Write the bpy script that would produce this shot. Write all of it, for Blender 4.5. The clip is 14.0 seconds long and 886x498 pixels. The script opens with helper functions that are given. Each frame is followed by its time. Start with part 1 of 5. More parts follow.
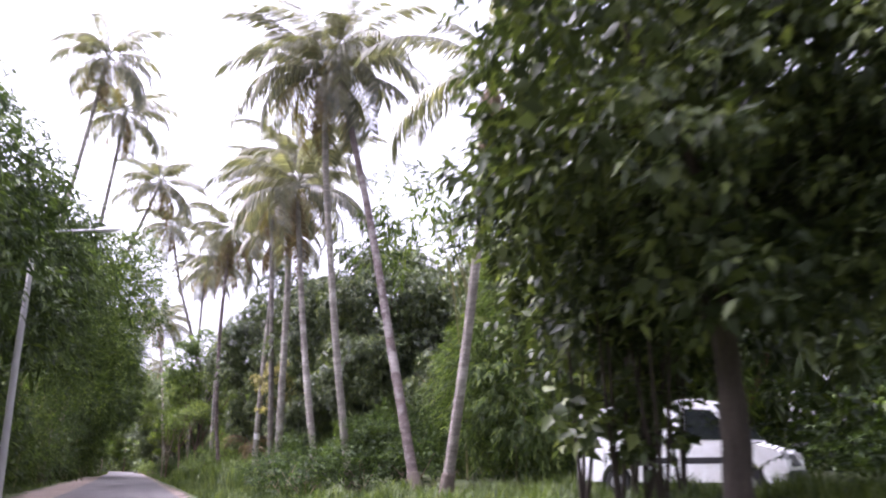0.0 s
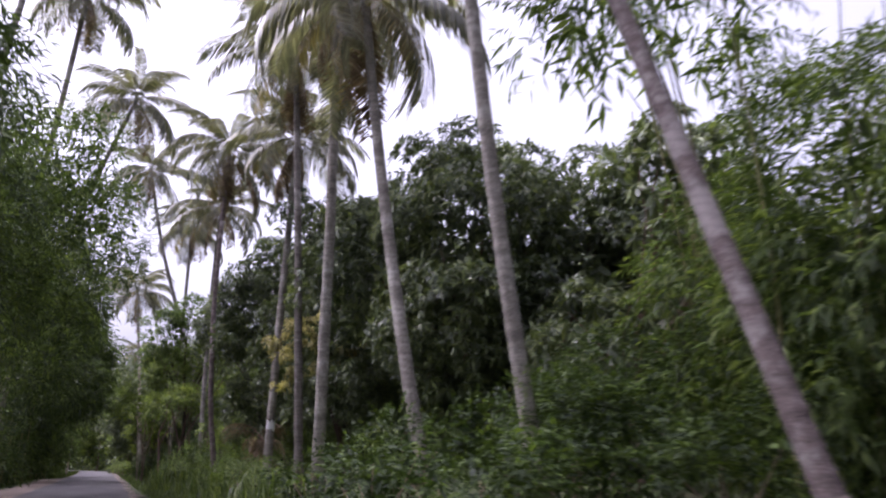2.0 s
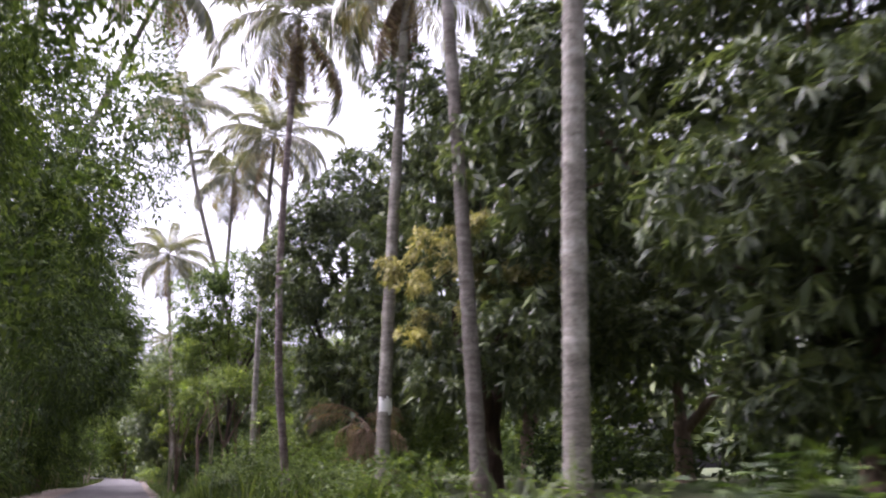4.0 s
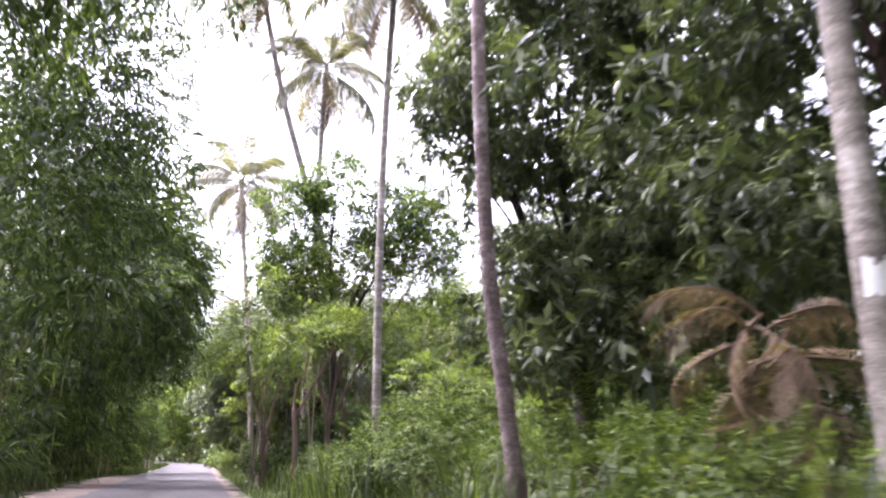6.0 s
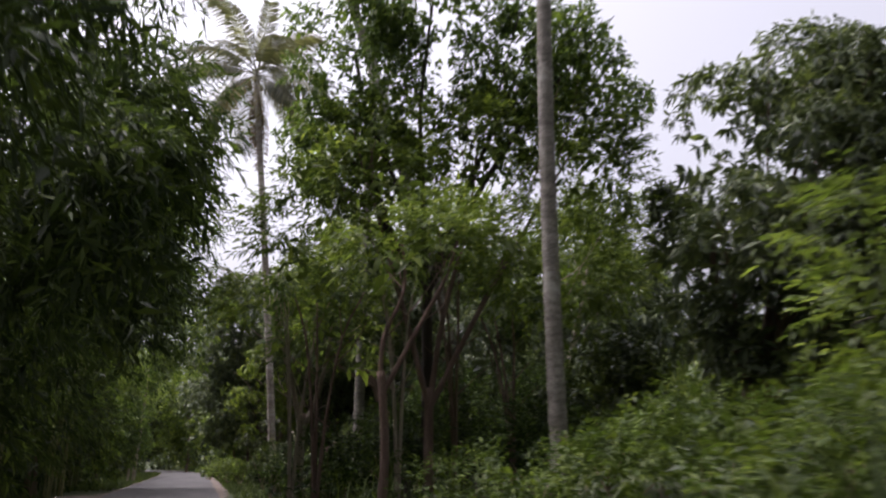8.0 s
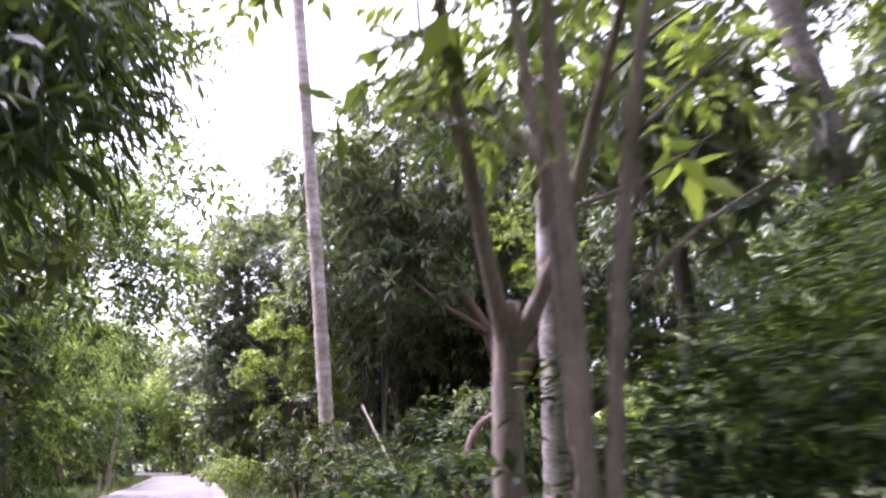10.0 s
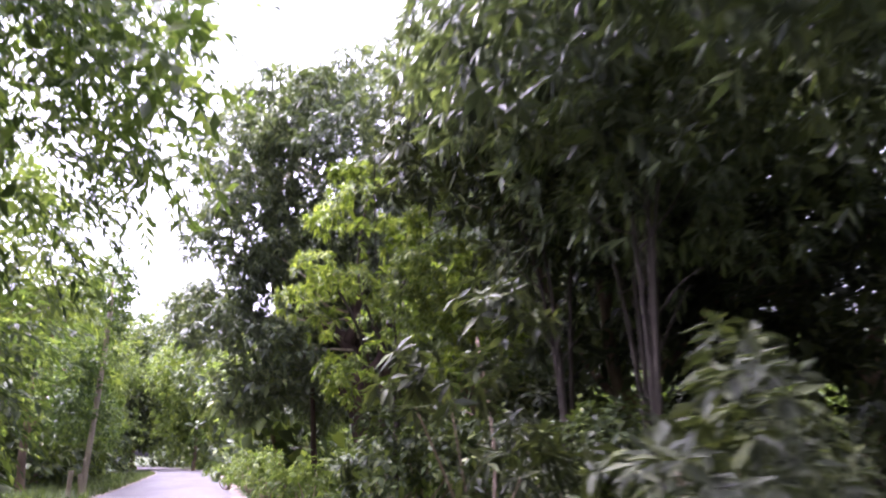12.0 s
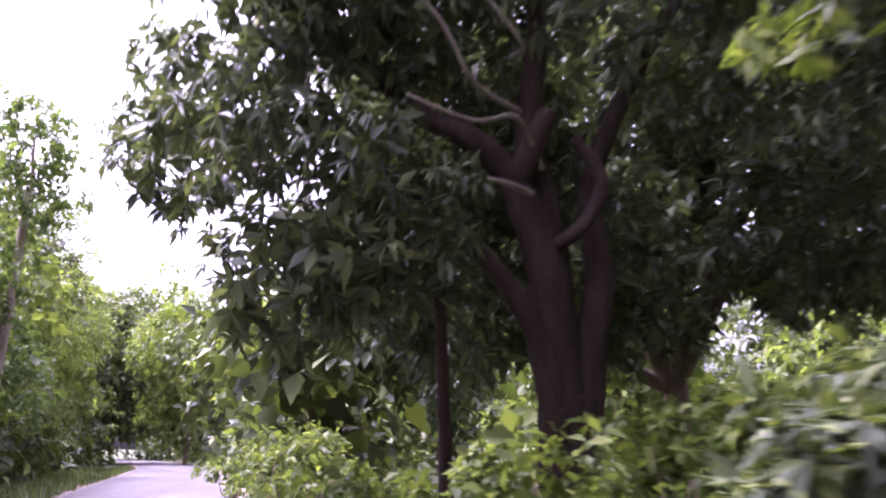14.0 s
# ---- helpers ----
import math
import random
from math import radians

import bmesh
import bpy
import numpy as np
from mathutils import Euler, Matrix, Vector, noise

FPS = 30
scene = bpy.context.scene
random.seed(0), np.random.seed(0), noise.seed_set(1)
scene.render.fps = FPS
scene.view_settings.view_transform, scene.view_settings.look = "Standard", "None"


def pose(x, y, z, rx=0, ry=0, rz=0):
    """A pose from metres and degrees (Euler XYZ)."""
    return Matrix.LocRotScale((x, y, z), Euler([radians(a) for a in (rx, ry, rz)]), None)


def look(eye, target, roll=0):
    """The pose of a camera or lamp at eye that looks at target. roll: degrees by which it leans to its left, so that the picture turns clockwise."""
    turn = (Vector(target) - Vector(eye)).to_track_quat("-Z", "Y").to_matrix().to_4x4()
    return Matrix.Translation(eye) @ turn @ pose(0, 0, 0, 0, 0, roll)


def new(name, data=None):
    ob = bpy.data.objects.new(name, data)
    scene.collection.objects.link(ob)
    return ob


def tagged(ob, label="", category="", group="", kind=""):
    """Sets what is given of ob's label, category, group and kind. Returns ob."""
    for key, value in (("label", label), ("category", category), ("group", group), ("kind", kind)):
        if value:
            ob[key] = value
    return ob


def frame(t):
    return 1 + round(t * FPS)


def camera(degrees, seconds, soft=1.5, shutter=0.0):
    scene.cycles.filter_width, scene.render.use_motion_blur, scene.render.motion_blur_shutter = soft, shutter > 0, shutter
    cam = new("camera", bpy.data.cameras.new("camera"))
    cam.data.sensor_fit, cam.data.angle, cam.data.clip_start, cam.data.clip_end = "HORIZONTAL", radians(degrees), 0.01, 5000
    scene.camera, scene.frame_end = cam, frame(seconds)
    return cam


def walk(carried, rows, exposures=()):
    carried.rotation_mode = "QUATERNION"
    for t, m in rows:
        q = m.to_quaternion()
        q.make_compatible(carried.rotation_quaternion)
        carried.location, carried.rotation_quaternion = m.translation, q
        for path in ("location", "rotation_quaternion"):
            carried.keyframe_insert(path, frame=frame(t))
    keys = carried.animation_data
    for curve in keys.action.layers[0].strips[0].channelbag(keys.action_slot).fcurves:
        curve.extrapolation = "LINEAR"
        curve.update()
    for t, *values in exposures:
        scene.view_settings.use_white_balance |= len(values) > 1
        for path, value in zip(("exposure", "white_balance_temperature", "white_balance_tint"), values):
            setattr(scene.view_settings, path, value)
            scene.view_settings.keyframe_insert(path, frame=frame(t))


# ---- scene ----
cam = camera(54.4, 14.0, 2.1, 0.38)
PATH = [
    (0.0, (-0.015, 0.019, 1.228), (2.906, 9.272, 3.649), -0.32),
    (0.5, (0.094, 5.120, 1.278), (3.142, 14.359, 3.593), -0.03),
    (1.0, (0.145, 9.648, 1.258), (3.364, 18.852, 3.480), 0.39),
    (1.5, (0.130, 14.038, 1.259), (3.361, 23.182, 3.697), -0.68),
    (2.0, (0.335, 18.843, 1.399), (3.439, 28.042, 3.796), -0.30),
    (2.5, (0.212, 23.012, 1.305), (3.109, 32.243, 3.832), -0.13),
    (3.0, (0.230, 27.329, 1.296), (3.163, 36.558, 3.791), -0.28),
    (5.5, (-0.525, 49.110, 1.310), (1.808, 58.531, 3.719), -0.11),
    (6.0, (-0.768, 53.389, 1.281), (1.412, 62.867, 3.609), 0.00),
    (6.5, (-0.905, 57.806, 1.292), (1.266, 67.266, 3.698), -0.72),
    (7.0, (-1.136, 62.049, 1.307), (1.227, 71.464, 3.711), -0.81),
    (7.5, (-1.303, 66.335, 1.348), (1.057, 75.762, 3.705), -0.32),
    (8.0, (-1.493, 70.653, 1.394), (0.714, 80.108, 3.785), -0.11),
    (8.5, (-1.585, 75.120, 1.371), (0.625, 84.584, 3.726), -0.72),
    (11.0, (-2.290, 96.413, 1.480), (-0.060, 105.871, 3.841), -1.01),
    (11.5, (-2.511, 100.244, 1.440), (-0.310, 109.708, 3.801), -0.50),
    (12.0, (-2.678, 104.236, 1.442), (-0.587, 113.734, 3.768), -0.23),
    (12.5, (-2.870, 108.329, 1.395), (-0.683, 117.838, 3.588), -0.06),
    (13.0, (-3.028, 112.326, 1.415), (-0.824, 121.824, 3.636), -0.85),
    (13.5, (-3.170, 116.332, 1.349), (-0.896, 125.836, 3.471), -0.46),
    (14.0, (-3.291, 120.266, 1.295), (-1.146, 129.771, 3.544), -0.25),
]
# seconds, stops, white balance
EXPOSURES = [(0, 1.95, 5750, 34), (0.5, 1.85, 5700, 33), (1, 1.42, 5720, 33), (1.5, 0.92, 5600, 32), (2, 0.88, 5700, 35), (2.5, 1.02, 5720, 33), (3, 1.12, 5800, 32), (5.5, 2.42, 5900, 33),
             (6, 2.52, 5850, 33), (6.5, 2.3, 5950, 32), (7, 1.8, 5900, 29), (7.5, 0.75, 6100, 26), (8, 0.5, 6150, 23), (8.5, 1.28, 6000, 28), (11, 2.68, 5600, 47), (11.5, 2.55, 5650, 46), (12, 2.45, 5600, 44), (12.5, 2.5, 5450, 52), (13, 2.3, 5550, 54), (13.5, 2.5, 5680, 52), (14, 2.35, 5560, 58)]
walk(cam, [(t, look(e, g, r)) for t, e, g, r in PATH], EXPOSURES)

# ---- light: bright overcast sky, broad soft sun ahead on the far side of the road ----
SUN_EL, SUN_AZ = radians(62), radians(-52)
world = bpy.data.worlds.new("sky")
scene.world = world
world.use_nodes = True
wn = world.node_tree
wn.nodes.clear()
sky = wn.nodes.new("ShaderNodeTexSky")
sky.sky_type = "NISHITA"
sky.sun_disc = False
sky.sun_elevation, sky.sun_rotation = SUN_EL, SUN_AZ
sky.air_density, sky.dust_density, sky.ozone_density = 1.0, 9.0, 1.0
bg = wn.nodes.new("ShaderNodeBackground")
bg.inputs["Strength"].default_value = 0.15
wo = wn.nodes.new("ShaderNodeOutputWorld")
veil = wn.nodes.new("ShaderNodeHueSaturation")
veil.inputs["Saturation"].default_value = 0.18
veil.inputs["Value"].default_value = 1.3
wn.links.new(sky.outputs[0], veil.inputs["Color"])
wn.links.new(veil.outputs[0], bg.inputs[0])
wn.links.new(bg.outputs[0], wo.inputs[0])
sun_data = bpy.data.lights.new("sun", "SUN")
sun_data.energy, sun_data.angle, sun_data.color = 1.3, radians(25), (1.0, 0.96, 0.9)
sun = new("sun", sun_data)
sun.matrix_world = look((0, 0, 60), (-60 * math.cos(SUN_EL) * math.sin(SUN_AZ) , -60 * math.cos(SUN_EL) * math.cos(SUN_AZ), 60 - 60 * math.sin(SUN_EL)))


# ---- materials ----
def nodes_of(name):
    m = bpy.data.materials.new(name)
    m.use_nodes = True
    nt = m.node_tree
    nt.nodes.clear()
    return m, nt, nt.nodes.new("ShaderNodeOutputMaterial")


def add(nt, kind, **values):
    n = nt.nodes.new(kind)
    for k, v in values.items():
        n.inputs[k.replace("_", " ")].default_value = v
    return n


def ramp(nt, src, stops):
    r = nt.nodes.new("ShaderNodeValToRGB")
    while len(r.color_ramp.elements) < len(stops):
        r.color_ramp.elements.new(0.5)
    for e, (p, c) in zip(r.color_ramp.elements, stops):
        e.position, e.color = p, (*c, 1)
    nt.links.new(src, r.inputs[0])
    return r.outputs[0]


def mix(nt, fac, a, b, how="MIX"):
    m = nt.nodes.new("ShaderNodeMix")
    m.data_type, m.blend_type = "RGBA", how
    for sock, v in ((m.inputs[0], fac), (m.inputs[6], a), (m.inputs[7], b)):
        if hasattr(v, "links"):
            nt.links.new(v, sock)
        else:
            sock.default_value = v if not isinstance(v, tuple) else (*v, 1)[:4]
    return m.outputs[2]


def foliage(name, dark, mid, fresh, gloss=0.42, through_light=0.3, patch=0.35, shine=0.2):
    """Leaves: each one its own tone, patches of fresher growth, light passing through."""
    m, nt, out = nodes_of(name)
    geo = nt.nodes.new("ShaderNodeNewGeometry")
    col = ramp(nt, geo.outputs["Random Per Island"], [(0.0, dark), (0.6, mid), (0.9, fresh), (1.0, tuple(c * 1.25 for c in fresh))])
    tc = nt.nodes.new("ShaderNodeTexCoord")
    n1 = add(nt, "ShaderNodeTexNoise", Scale=patch, Detail=2.0)
    nt.links.new(tc.outputs["Object"], n1.inputs["Vector"])
    tone = ramp(nt, n1.outputs[0], [(0.3, (0.5, 0.52, 0.5)), (0.7, (1.14, 1.1, 0.93))])
    col = mix(nt, 1.0, col, tone, "MULTIPLY")
    b = add(nt, "ShaderNodeBsdfPrincipled", Roughness=gloss)
    b.inputs["Specular IOR Level"].default_value = shine
    nt.links.new(col, b.inputs["Base Color"])
    tr = nt.nodes.new("ShaderNodeBsdfTranslucent")
    nt.links.new(mix(nt, 1.0, col, (1.36, 1.45, 0.62), "MULTIPLY"), tr.inputs[0])
    ms = nt.nodes.new("ShaderNodeMixShader")
    ms.inputs[0].default_value = through_light
    nt.links.new(b.outputs[0], ms.inputs[1])
    nt.links.new(tr.outputs[0], ms.inputs[2])
    nt.links.new(ms.outputs[0], out.inputs[0])
    return m


def surface(name, stops, scale, rough=0.85, bump=0.4, stretch=(1, 1, 1), fine=12.0, blotch=None, vary=0.0, rings=0.0):
    """A rough natural surface: coarse tone and fine grain, with relief."""
    m, nt, out = nodes_of(name)
    tc = nt.nodes.new("ShaderNodeTexCoord")
    mp = nt.nodes.new("ShaderNodeMapping")
    mp.inputs["Scale"].default_value = stretch
    nt.links.new(tc.outputs["Object"], mp.inputs[0])
    n1 = add(nt, "ShaderNodeTexNoise", Scale=scale, Detail=5.0, Roughness=0.6)
    n2 = add(nt, "ShaderNodeTexNoise", Scale=scale * fine, Detail=4.0, Roughness=0.7)
    nt.links.new(mp.outputs[0], n1.inputs[0])
    nt.links.new(mp.outputs[0], n2.inputs[0])
    col = ramp(nt, n1.outputs[0], stops)
    grain = ramp(nt, n2.outputs[0], [(0.3, (0.62, 0.62, 0.62)), (0.7, (1.3, 1.3, 1.3))])
    col = mix(nt, 1.0, col, grain, "MULTIPLY")
    if blotch:
        n3 = add(nt, "ShaderNodeTexNoise", Scale=scale * 0.35, Detail=6.0, Roughness=0.75)
        nt.links.new(tc.outputs["Object"], n3.inputs[0])
        mask = ramp(nt, n3.outputs[0], [(0.52, (0, 0, 0)), (0.62, (1, 1, 1))])
        col = mix(nt, mask, col, blotch)
    if rings:
        wv = add(nt, "ShaderNodeTexWave", Scale=rings, Distortion=5.0, Detail=4.0)
        wv.bands_direction = "Z"
        nt.links.new(tc.outputs["Object"], wv.inputs[0])
        col = mix(nt, 1.0, col, ramp(nt, wv.outputs[0], [(0.02, (0.88, 0.87, 0.86)), (0.2, (0.98, 0.98, 0.98)), (0.9, (1.04, 1.04, 1.04))]), "MULTIPLY")
    if vary:
        info = nt.nodes.new("ShaderNodeObjectInfo")
        tone = ramp(nt, info.outputs["Random"], [(0.0, (1 - vary, (1 - vary) * 0.96, (1 - vary) * 0.97)), (1.0, (1 + vary * 0.6, 1 + vary * 0.6, 1 + vary * 0.6))])
        col = mix(nt, 1.0, col, tone, "MULTIPLY")
    b = add(nt, "ShaderNodeBsdfPrincipled", Roughness=rough)
    b.inputs["Specular IOR Level"].default_value = 0.25
    nt.links.new(col, b.inputs["Base Color"])
    bp = add(nt, "ShaderNodeBump", Strength=bump, Distance=0.03)
    nt.links.new(n2.outputs[0], bp.inputs["Height"])
    nt.links.new(bp.outputs[0], b.inputs["Normal"])
    nt.links.new(b.outputs[0], out.inputs[0])
    return m


def plain(name, color, rough=0.5, metal=0.0, coat=0.0):
    m, nt, out = nodes_of(name)
    b = add(nt, "ShaderNodeBsdfPrincipled", Roughness=rough, Metallic=metal)
    b.inputs["Coat Weight"].default_value = coat
    tc = nt.nodes.new("ShaderNodeTexCoord")
    n = add(nt, "ShaderNodeTexNoise", Scale=2.5, Detail=6.0, Roughness=0.7)
    nt.links.new(tc.outputs["Object"], n.inputs[0])
    tone = ramp(nt, n.outputs[0], [(0.35, (0.86, 0.85, 0.83)), (0.65, (1.0, 1.0, 1.0))])
    nt.links.new(mix(nt, 1.0, color, tone, "MULTIPLY"), b.inputs["Base Color"])
    nt.links.new(b.outputs[0], out.inputs[0])
    return m


MANGO = foliage("mango_leaf", (0.066, 0.088, 0.054), (0.114, 0.145, 0.08), (0.185, 0.225, 0.108), 0.42, 0.24, shine=0.36)
MANGO_NEW = foliage("young_mango_leaf", (0.19, 0.18, 0.075), (0.32, 0.295, 0.14), (0.44, 0.4, 0.23), 0.45, 0.28)
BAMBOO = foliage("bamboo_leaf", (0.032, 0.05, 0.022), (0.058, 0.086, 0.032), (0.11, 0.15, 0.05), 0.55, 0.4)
# BAMBOO again, with shade on the clumps taken into a darker colour
BAMBOO_DARK = foliage("shade_toned_bamboo_leaf", (0.026, 0.042, 0.018), (0.048, 0.073, 0.027), (0.092, 0.13, 0.042), 0.6, 0.3)
BAMBOO_FRESH = foliage("fresh_bamboo_leaf", (0.042, 0.068, 0.024), (0.088, 0.13, 0.04), (0.17, 0.22, 0.07), 0.5, 0.42)
# tone raised so the far trees and bushes carry sunlight in their colour
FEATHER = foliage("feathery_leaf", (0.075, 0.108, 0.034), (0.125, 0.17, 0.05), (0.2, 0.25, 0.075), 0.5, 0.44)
BROAD = foliage("broad_leaf", (0.042, 0.06, 0.028), (0.075, 0.104, 0.04), (0.15, 0.185, 0.055), 0.5, 0.24)
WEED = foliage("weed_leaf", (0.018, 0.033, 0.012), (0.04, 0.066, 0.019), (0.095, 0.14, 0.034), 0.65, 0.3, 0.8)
# leaves coloured darker to paint in the shade under the trees
SHADE_TONED_LEAF = foliage("shade_toned_leaf", (0.026, 0.034, 0.018), (0.05, 0.062, 0.03), (0.095, 0.112, 0.048), 0.55, 0.2)
SHADE_TREE_LEAF = foliage("shade_tree_leaf", (0.032, 0.045, 0.022), (0.06, 0.081, 0.033), (0.12, 0.148, 0.05), 0.5, 0.22)
YOUNG = foliage("yellow_green_leaf", (0.08, 0.115, 0.025), (0.145, 0.195, 0.04), (0.235, 0.285, 0.075), 0.45, 0.38)
PALM = foliage("palm_leaflet", (0.122, 0.124, 0.1), (0.2, 0.198, 0.16), (0.31, 0.303, 0.245), 0.36, 0.28, 0.6, 0.4)
PALM_OLD = foliage("yellowed_palm_leaflet", (0.16, 0.135, 0.08), (0.24, 0.2, 0.12), (0.3, 0.25, 0.16), 0.5, 0.3, 0.6)
PALM_DEAD = foliage("dead_palm_leaflet", (0.13, 0.088, 0.068), (0.21, 0.15, 0.118), (0.3, 0.225, 0.18), 0.7, 0.25, 0.6)
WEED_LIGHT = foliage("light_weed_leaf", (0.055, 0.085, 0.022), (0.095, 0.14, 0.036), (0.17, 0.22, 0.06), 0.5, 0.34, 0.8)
AIRY = foliage("small_dark_leaf", (0.05, 0.08, 0.03), (0.085, 0.128, 0.045), (0.14, 0.19, 0.06), 0.45, 0.45)
GRASS = foliage("grass_blade", (0.04, 0.062, 0.02), (0.07, 0.1, 0.03), (0.13, 0.165, 0.055), 0.5, 0.35, 0.5)
PALM_BARK = surface("palm_bark", [(0.3, (0.125, 0.112, 0.092)), (0.55, (0.215, 0.197, 0.165)), (0.75, (0.31, 0.29, 0.25))], 2.2, 0.88, 0.6, (1, 1, 2.2), 8.0, (0.36, 0.345, 0.3), 0.3, 2.1)
PALM_BARK_DARK = surface("weathered_palm_bark", [(0.3, (0.07, 0.055, 0.05)), (0.55, (0.125, 0.1, 0.09)), (0.75, (0.2, 0.175, 0.16))], 2.2, 0.88, 0.6, (1, 1, 2.2), 8.0, (0.24, 0.22, 0.2), 0.15, 2.1)
PALM_BARK_PINK = surface("pinkish_palm_bark", [(0.3, (0.1, 0.076, 0.07)), (0.55, (0.19, 0.15, 0.14)), (0.75, (0.3, 0.25, 0.235))], 2.2, 0.88, 0.6, (1, 1, 2.2), 8.0, (0.38, 0.34, 0.32), 0.05, 2.1)
PALM_BARK_PALE = surface("pale_palm_bark", [(0.3, (0.22, 0.185, 0.155)), (0.55, (0.34, 0.295, 0.25)), (0.75, (0.45, 0.4, 0.35))], 2.0, 0.88, 0.6, (1, 1, 2.2), 8.0, (0.5, 0.46, 0.41), 0.05, 1.7)
DARK_BARK = surface("dark_bark", [(0.3, (0.03, 0.024, 0.02)), (0.6, (0.06, 0.048, 0.038)), (0.8, (0.1, 0.085, 0.07))], 2.4, 0.9, 0.7, (2, 2, 0.5))
RED_BARK = surface("reddish_bark", [(0.3, (0.1, 0.064, 0.05)), (0.6, (0.17, 0.115, 0.092)), (0.8, (0.26, 0.195, 0.16))], 2.4, 0.9, 0.6, (2, 2, 0.5))
TREE_BARK = surface("tree_bark", [(0.3, (0.09, 0.06, 0.045)), (0.6, (0.17, 0.12, 0.085)), (0.8, (0.25, 0.19, 0.14))], 2.2, 0.9, 0.7, (2, 2, 0.5))
PALE_BARK = surface("pale_bark", [(0.3, (0.2, 0.16, 0.12)), (0.6, (0.32, 0.27, 0.21)), (0.8, (0.42, 0.37, 0.3))], 2.0, 0.9, 0.6, (2, 2, 0.6))
CULM = surface("bamboo_culm", [(0.3, (0.12, 0.13, 0.05)), (0.7, (0.25, 0.23, 0.1))], 3.0, 0.5, 0.2, (1, 1, 0.3))
BROWN_BARK = surface("dark_brown_bark", [(0.3, (0.035, 0.022, 0.018)), (0.6, (0.075, 0.048, 0.038)), (0.8, (0.13, 0.09, 0.07))], 2.0, 0.92, 0.9, (2, 2, 0.5))
TWIG = surface("dry_twig", [(0.3, (0.14, 0.1, 0.07)), (0.7, (0.3, 0.23, 0.17))], 4.0, 0.9, 0.4)
ROOT_FIBRE = surface("root_fibre", [(0.3, (0.07, 0.056, 0.046)), (0.7, (0.16, 0.13, 0.105))], 3.0, 0.95, 0.9, (1, 1, 0.4))
ASPHALT = surface("asphalt", [(0.3, (0.068, 0.062, 0.06)), (0.7, (0.118, 0.109, 0.105))], 0.5, 0.8, 0.35, (1, 0.25, 1), 60.0)
DIRT = surface("reddish_dirt", [(0.3, (0.15, 0.115, 0.095)), (0.7, (0.25, 0.2, 0.165))], 0.7, 0.95, 0.5, (1, 1, 1), 20.0)
SOIL = surface("forest_floor", [(0.3, (0.035, 0.045, 0.018)), (0.55, (0.06, 0.075, 0.028)), (0.75, (0.11, 0.09, 0.05))], 0.45, 0.95, 0.8, (1, 1, 1), 14.0)


# ---- mesh helpers ----
def mesh_from(name, verts, faces):
    """verts (n,3); faces: list of integer arrays (k, corners)."""
    me = bpy.data.meshes.new(name)
    verts = np.asarray(verts, np.float32)
    loops = np.concatenate([np.asarray(f).ravel() for f in faces]).astype(np.int32)
    sizes = np.concatenate([np.full(len(f), np.asarray(f).shape[1]) for f in faces])
    starts = np.concatenate([[0], np.cumsum(sizes)[:-1]]).astype(np.int32)
    me.vertices.add(len(verts))
    me.vertices.foreach_set("co", verts.ravel())
    me.loops.add(len(loops))
    me.loops.foreach_set("vertex_index", loops)
    me.polygons.add(len(starts))
    me.polygons.foreach_set("loop_start", starts)
    me.update(calc_edges=True)
    return me


def part_mesh(name, me, material, parent=None, label="", smooth=True):
    if material and not me.materials:
        me.materials.append(material)
    if smooth and len(me.polygons):
        me.polygons.foreach_set("use_smooth", np.ones(len(me.polygons), bool))
    ob = new(name, me)
    ob.parent = parent
    return tagged(ob, label) if label else ob


def part(name, bm, material, parent=None, label="", smooth=False):
    me = bpy.data.meshes.new(name)
    bm.to_mesh(me)
    bm.free()
    return part_mesh(name, me, material, parent, label, smooth)


def thing(name, x, y, z, label, category, group="", kind=""):
    ob = new(name)
    ob.location = (x, y, z)
    return tagged(ob, label, category, group, kind)


def smooth_line(points, steps):
    """A Catmull-Rom line through the points."""
    p = np.array([points[0], *points, points[-1]], float)
    out = []
    for i in range(1, len(p) - 2):
        for s in np.linspace(0, 1, steps, endpoint=False):
            a, b, c, d = p[i - 1], p[i], p[i + 1], p[i + 2]
            out.append(0.5 * (2 * b + (c - a) * s + (2 * a - 5 * b + 4 * c - d) * s * s + (3 * b - a - 3 * c + d) * s ** 3))
    return np.array(out + [p[-2]])


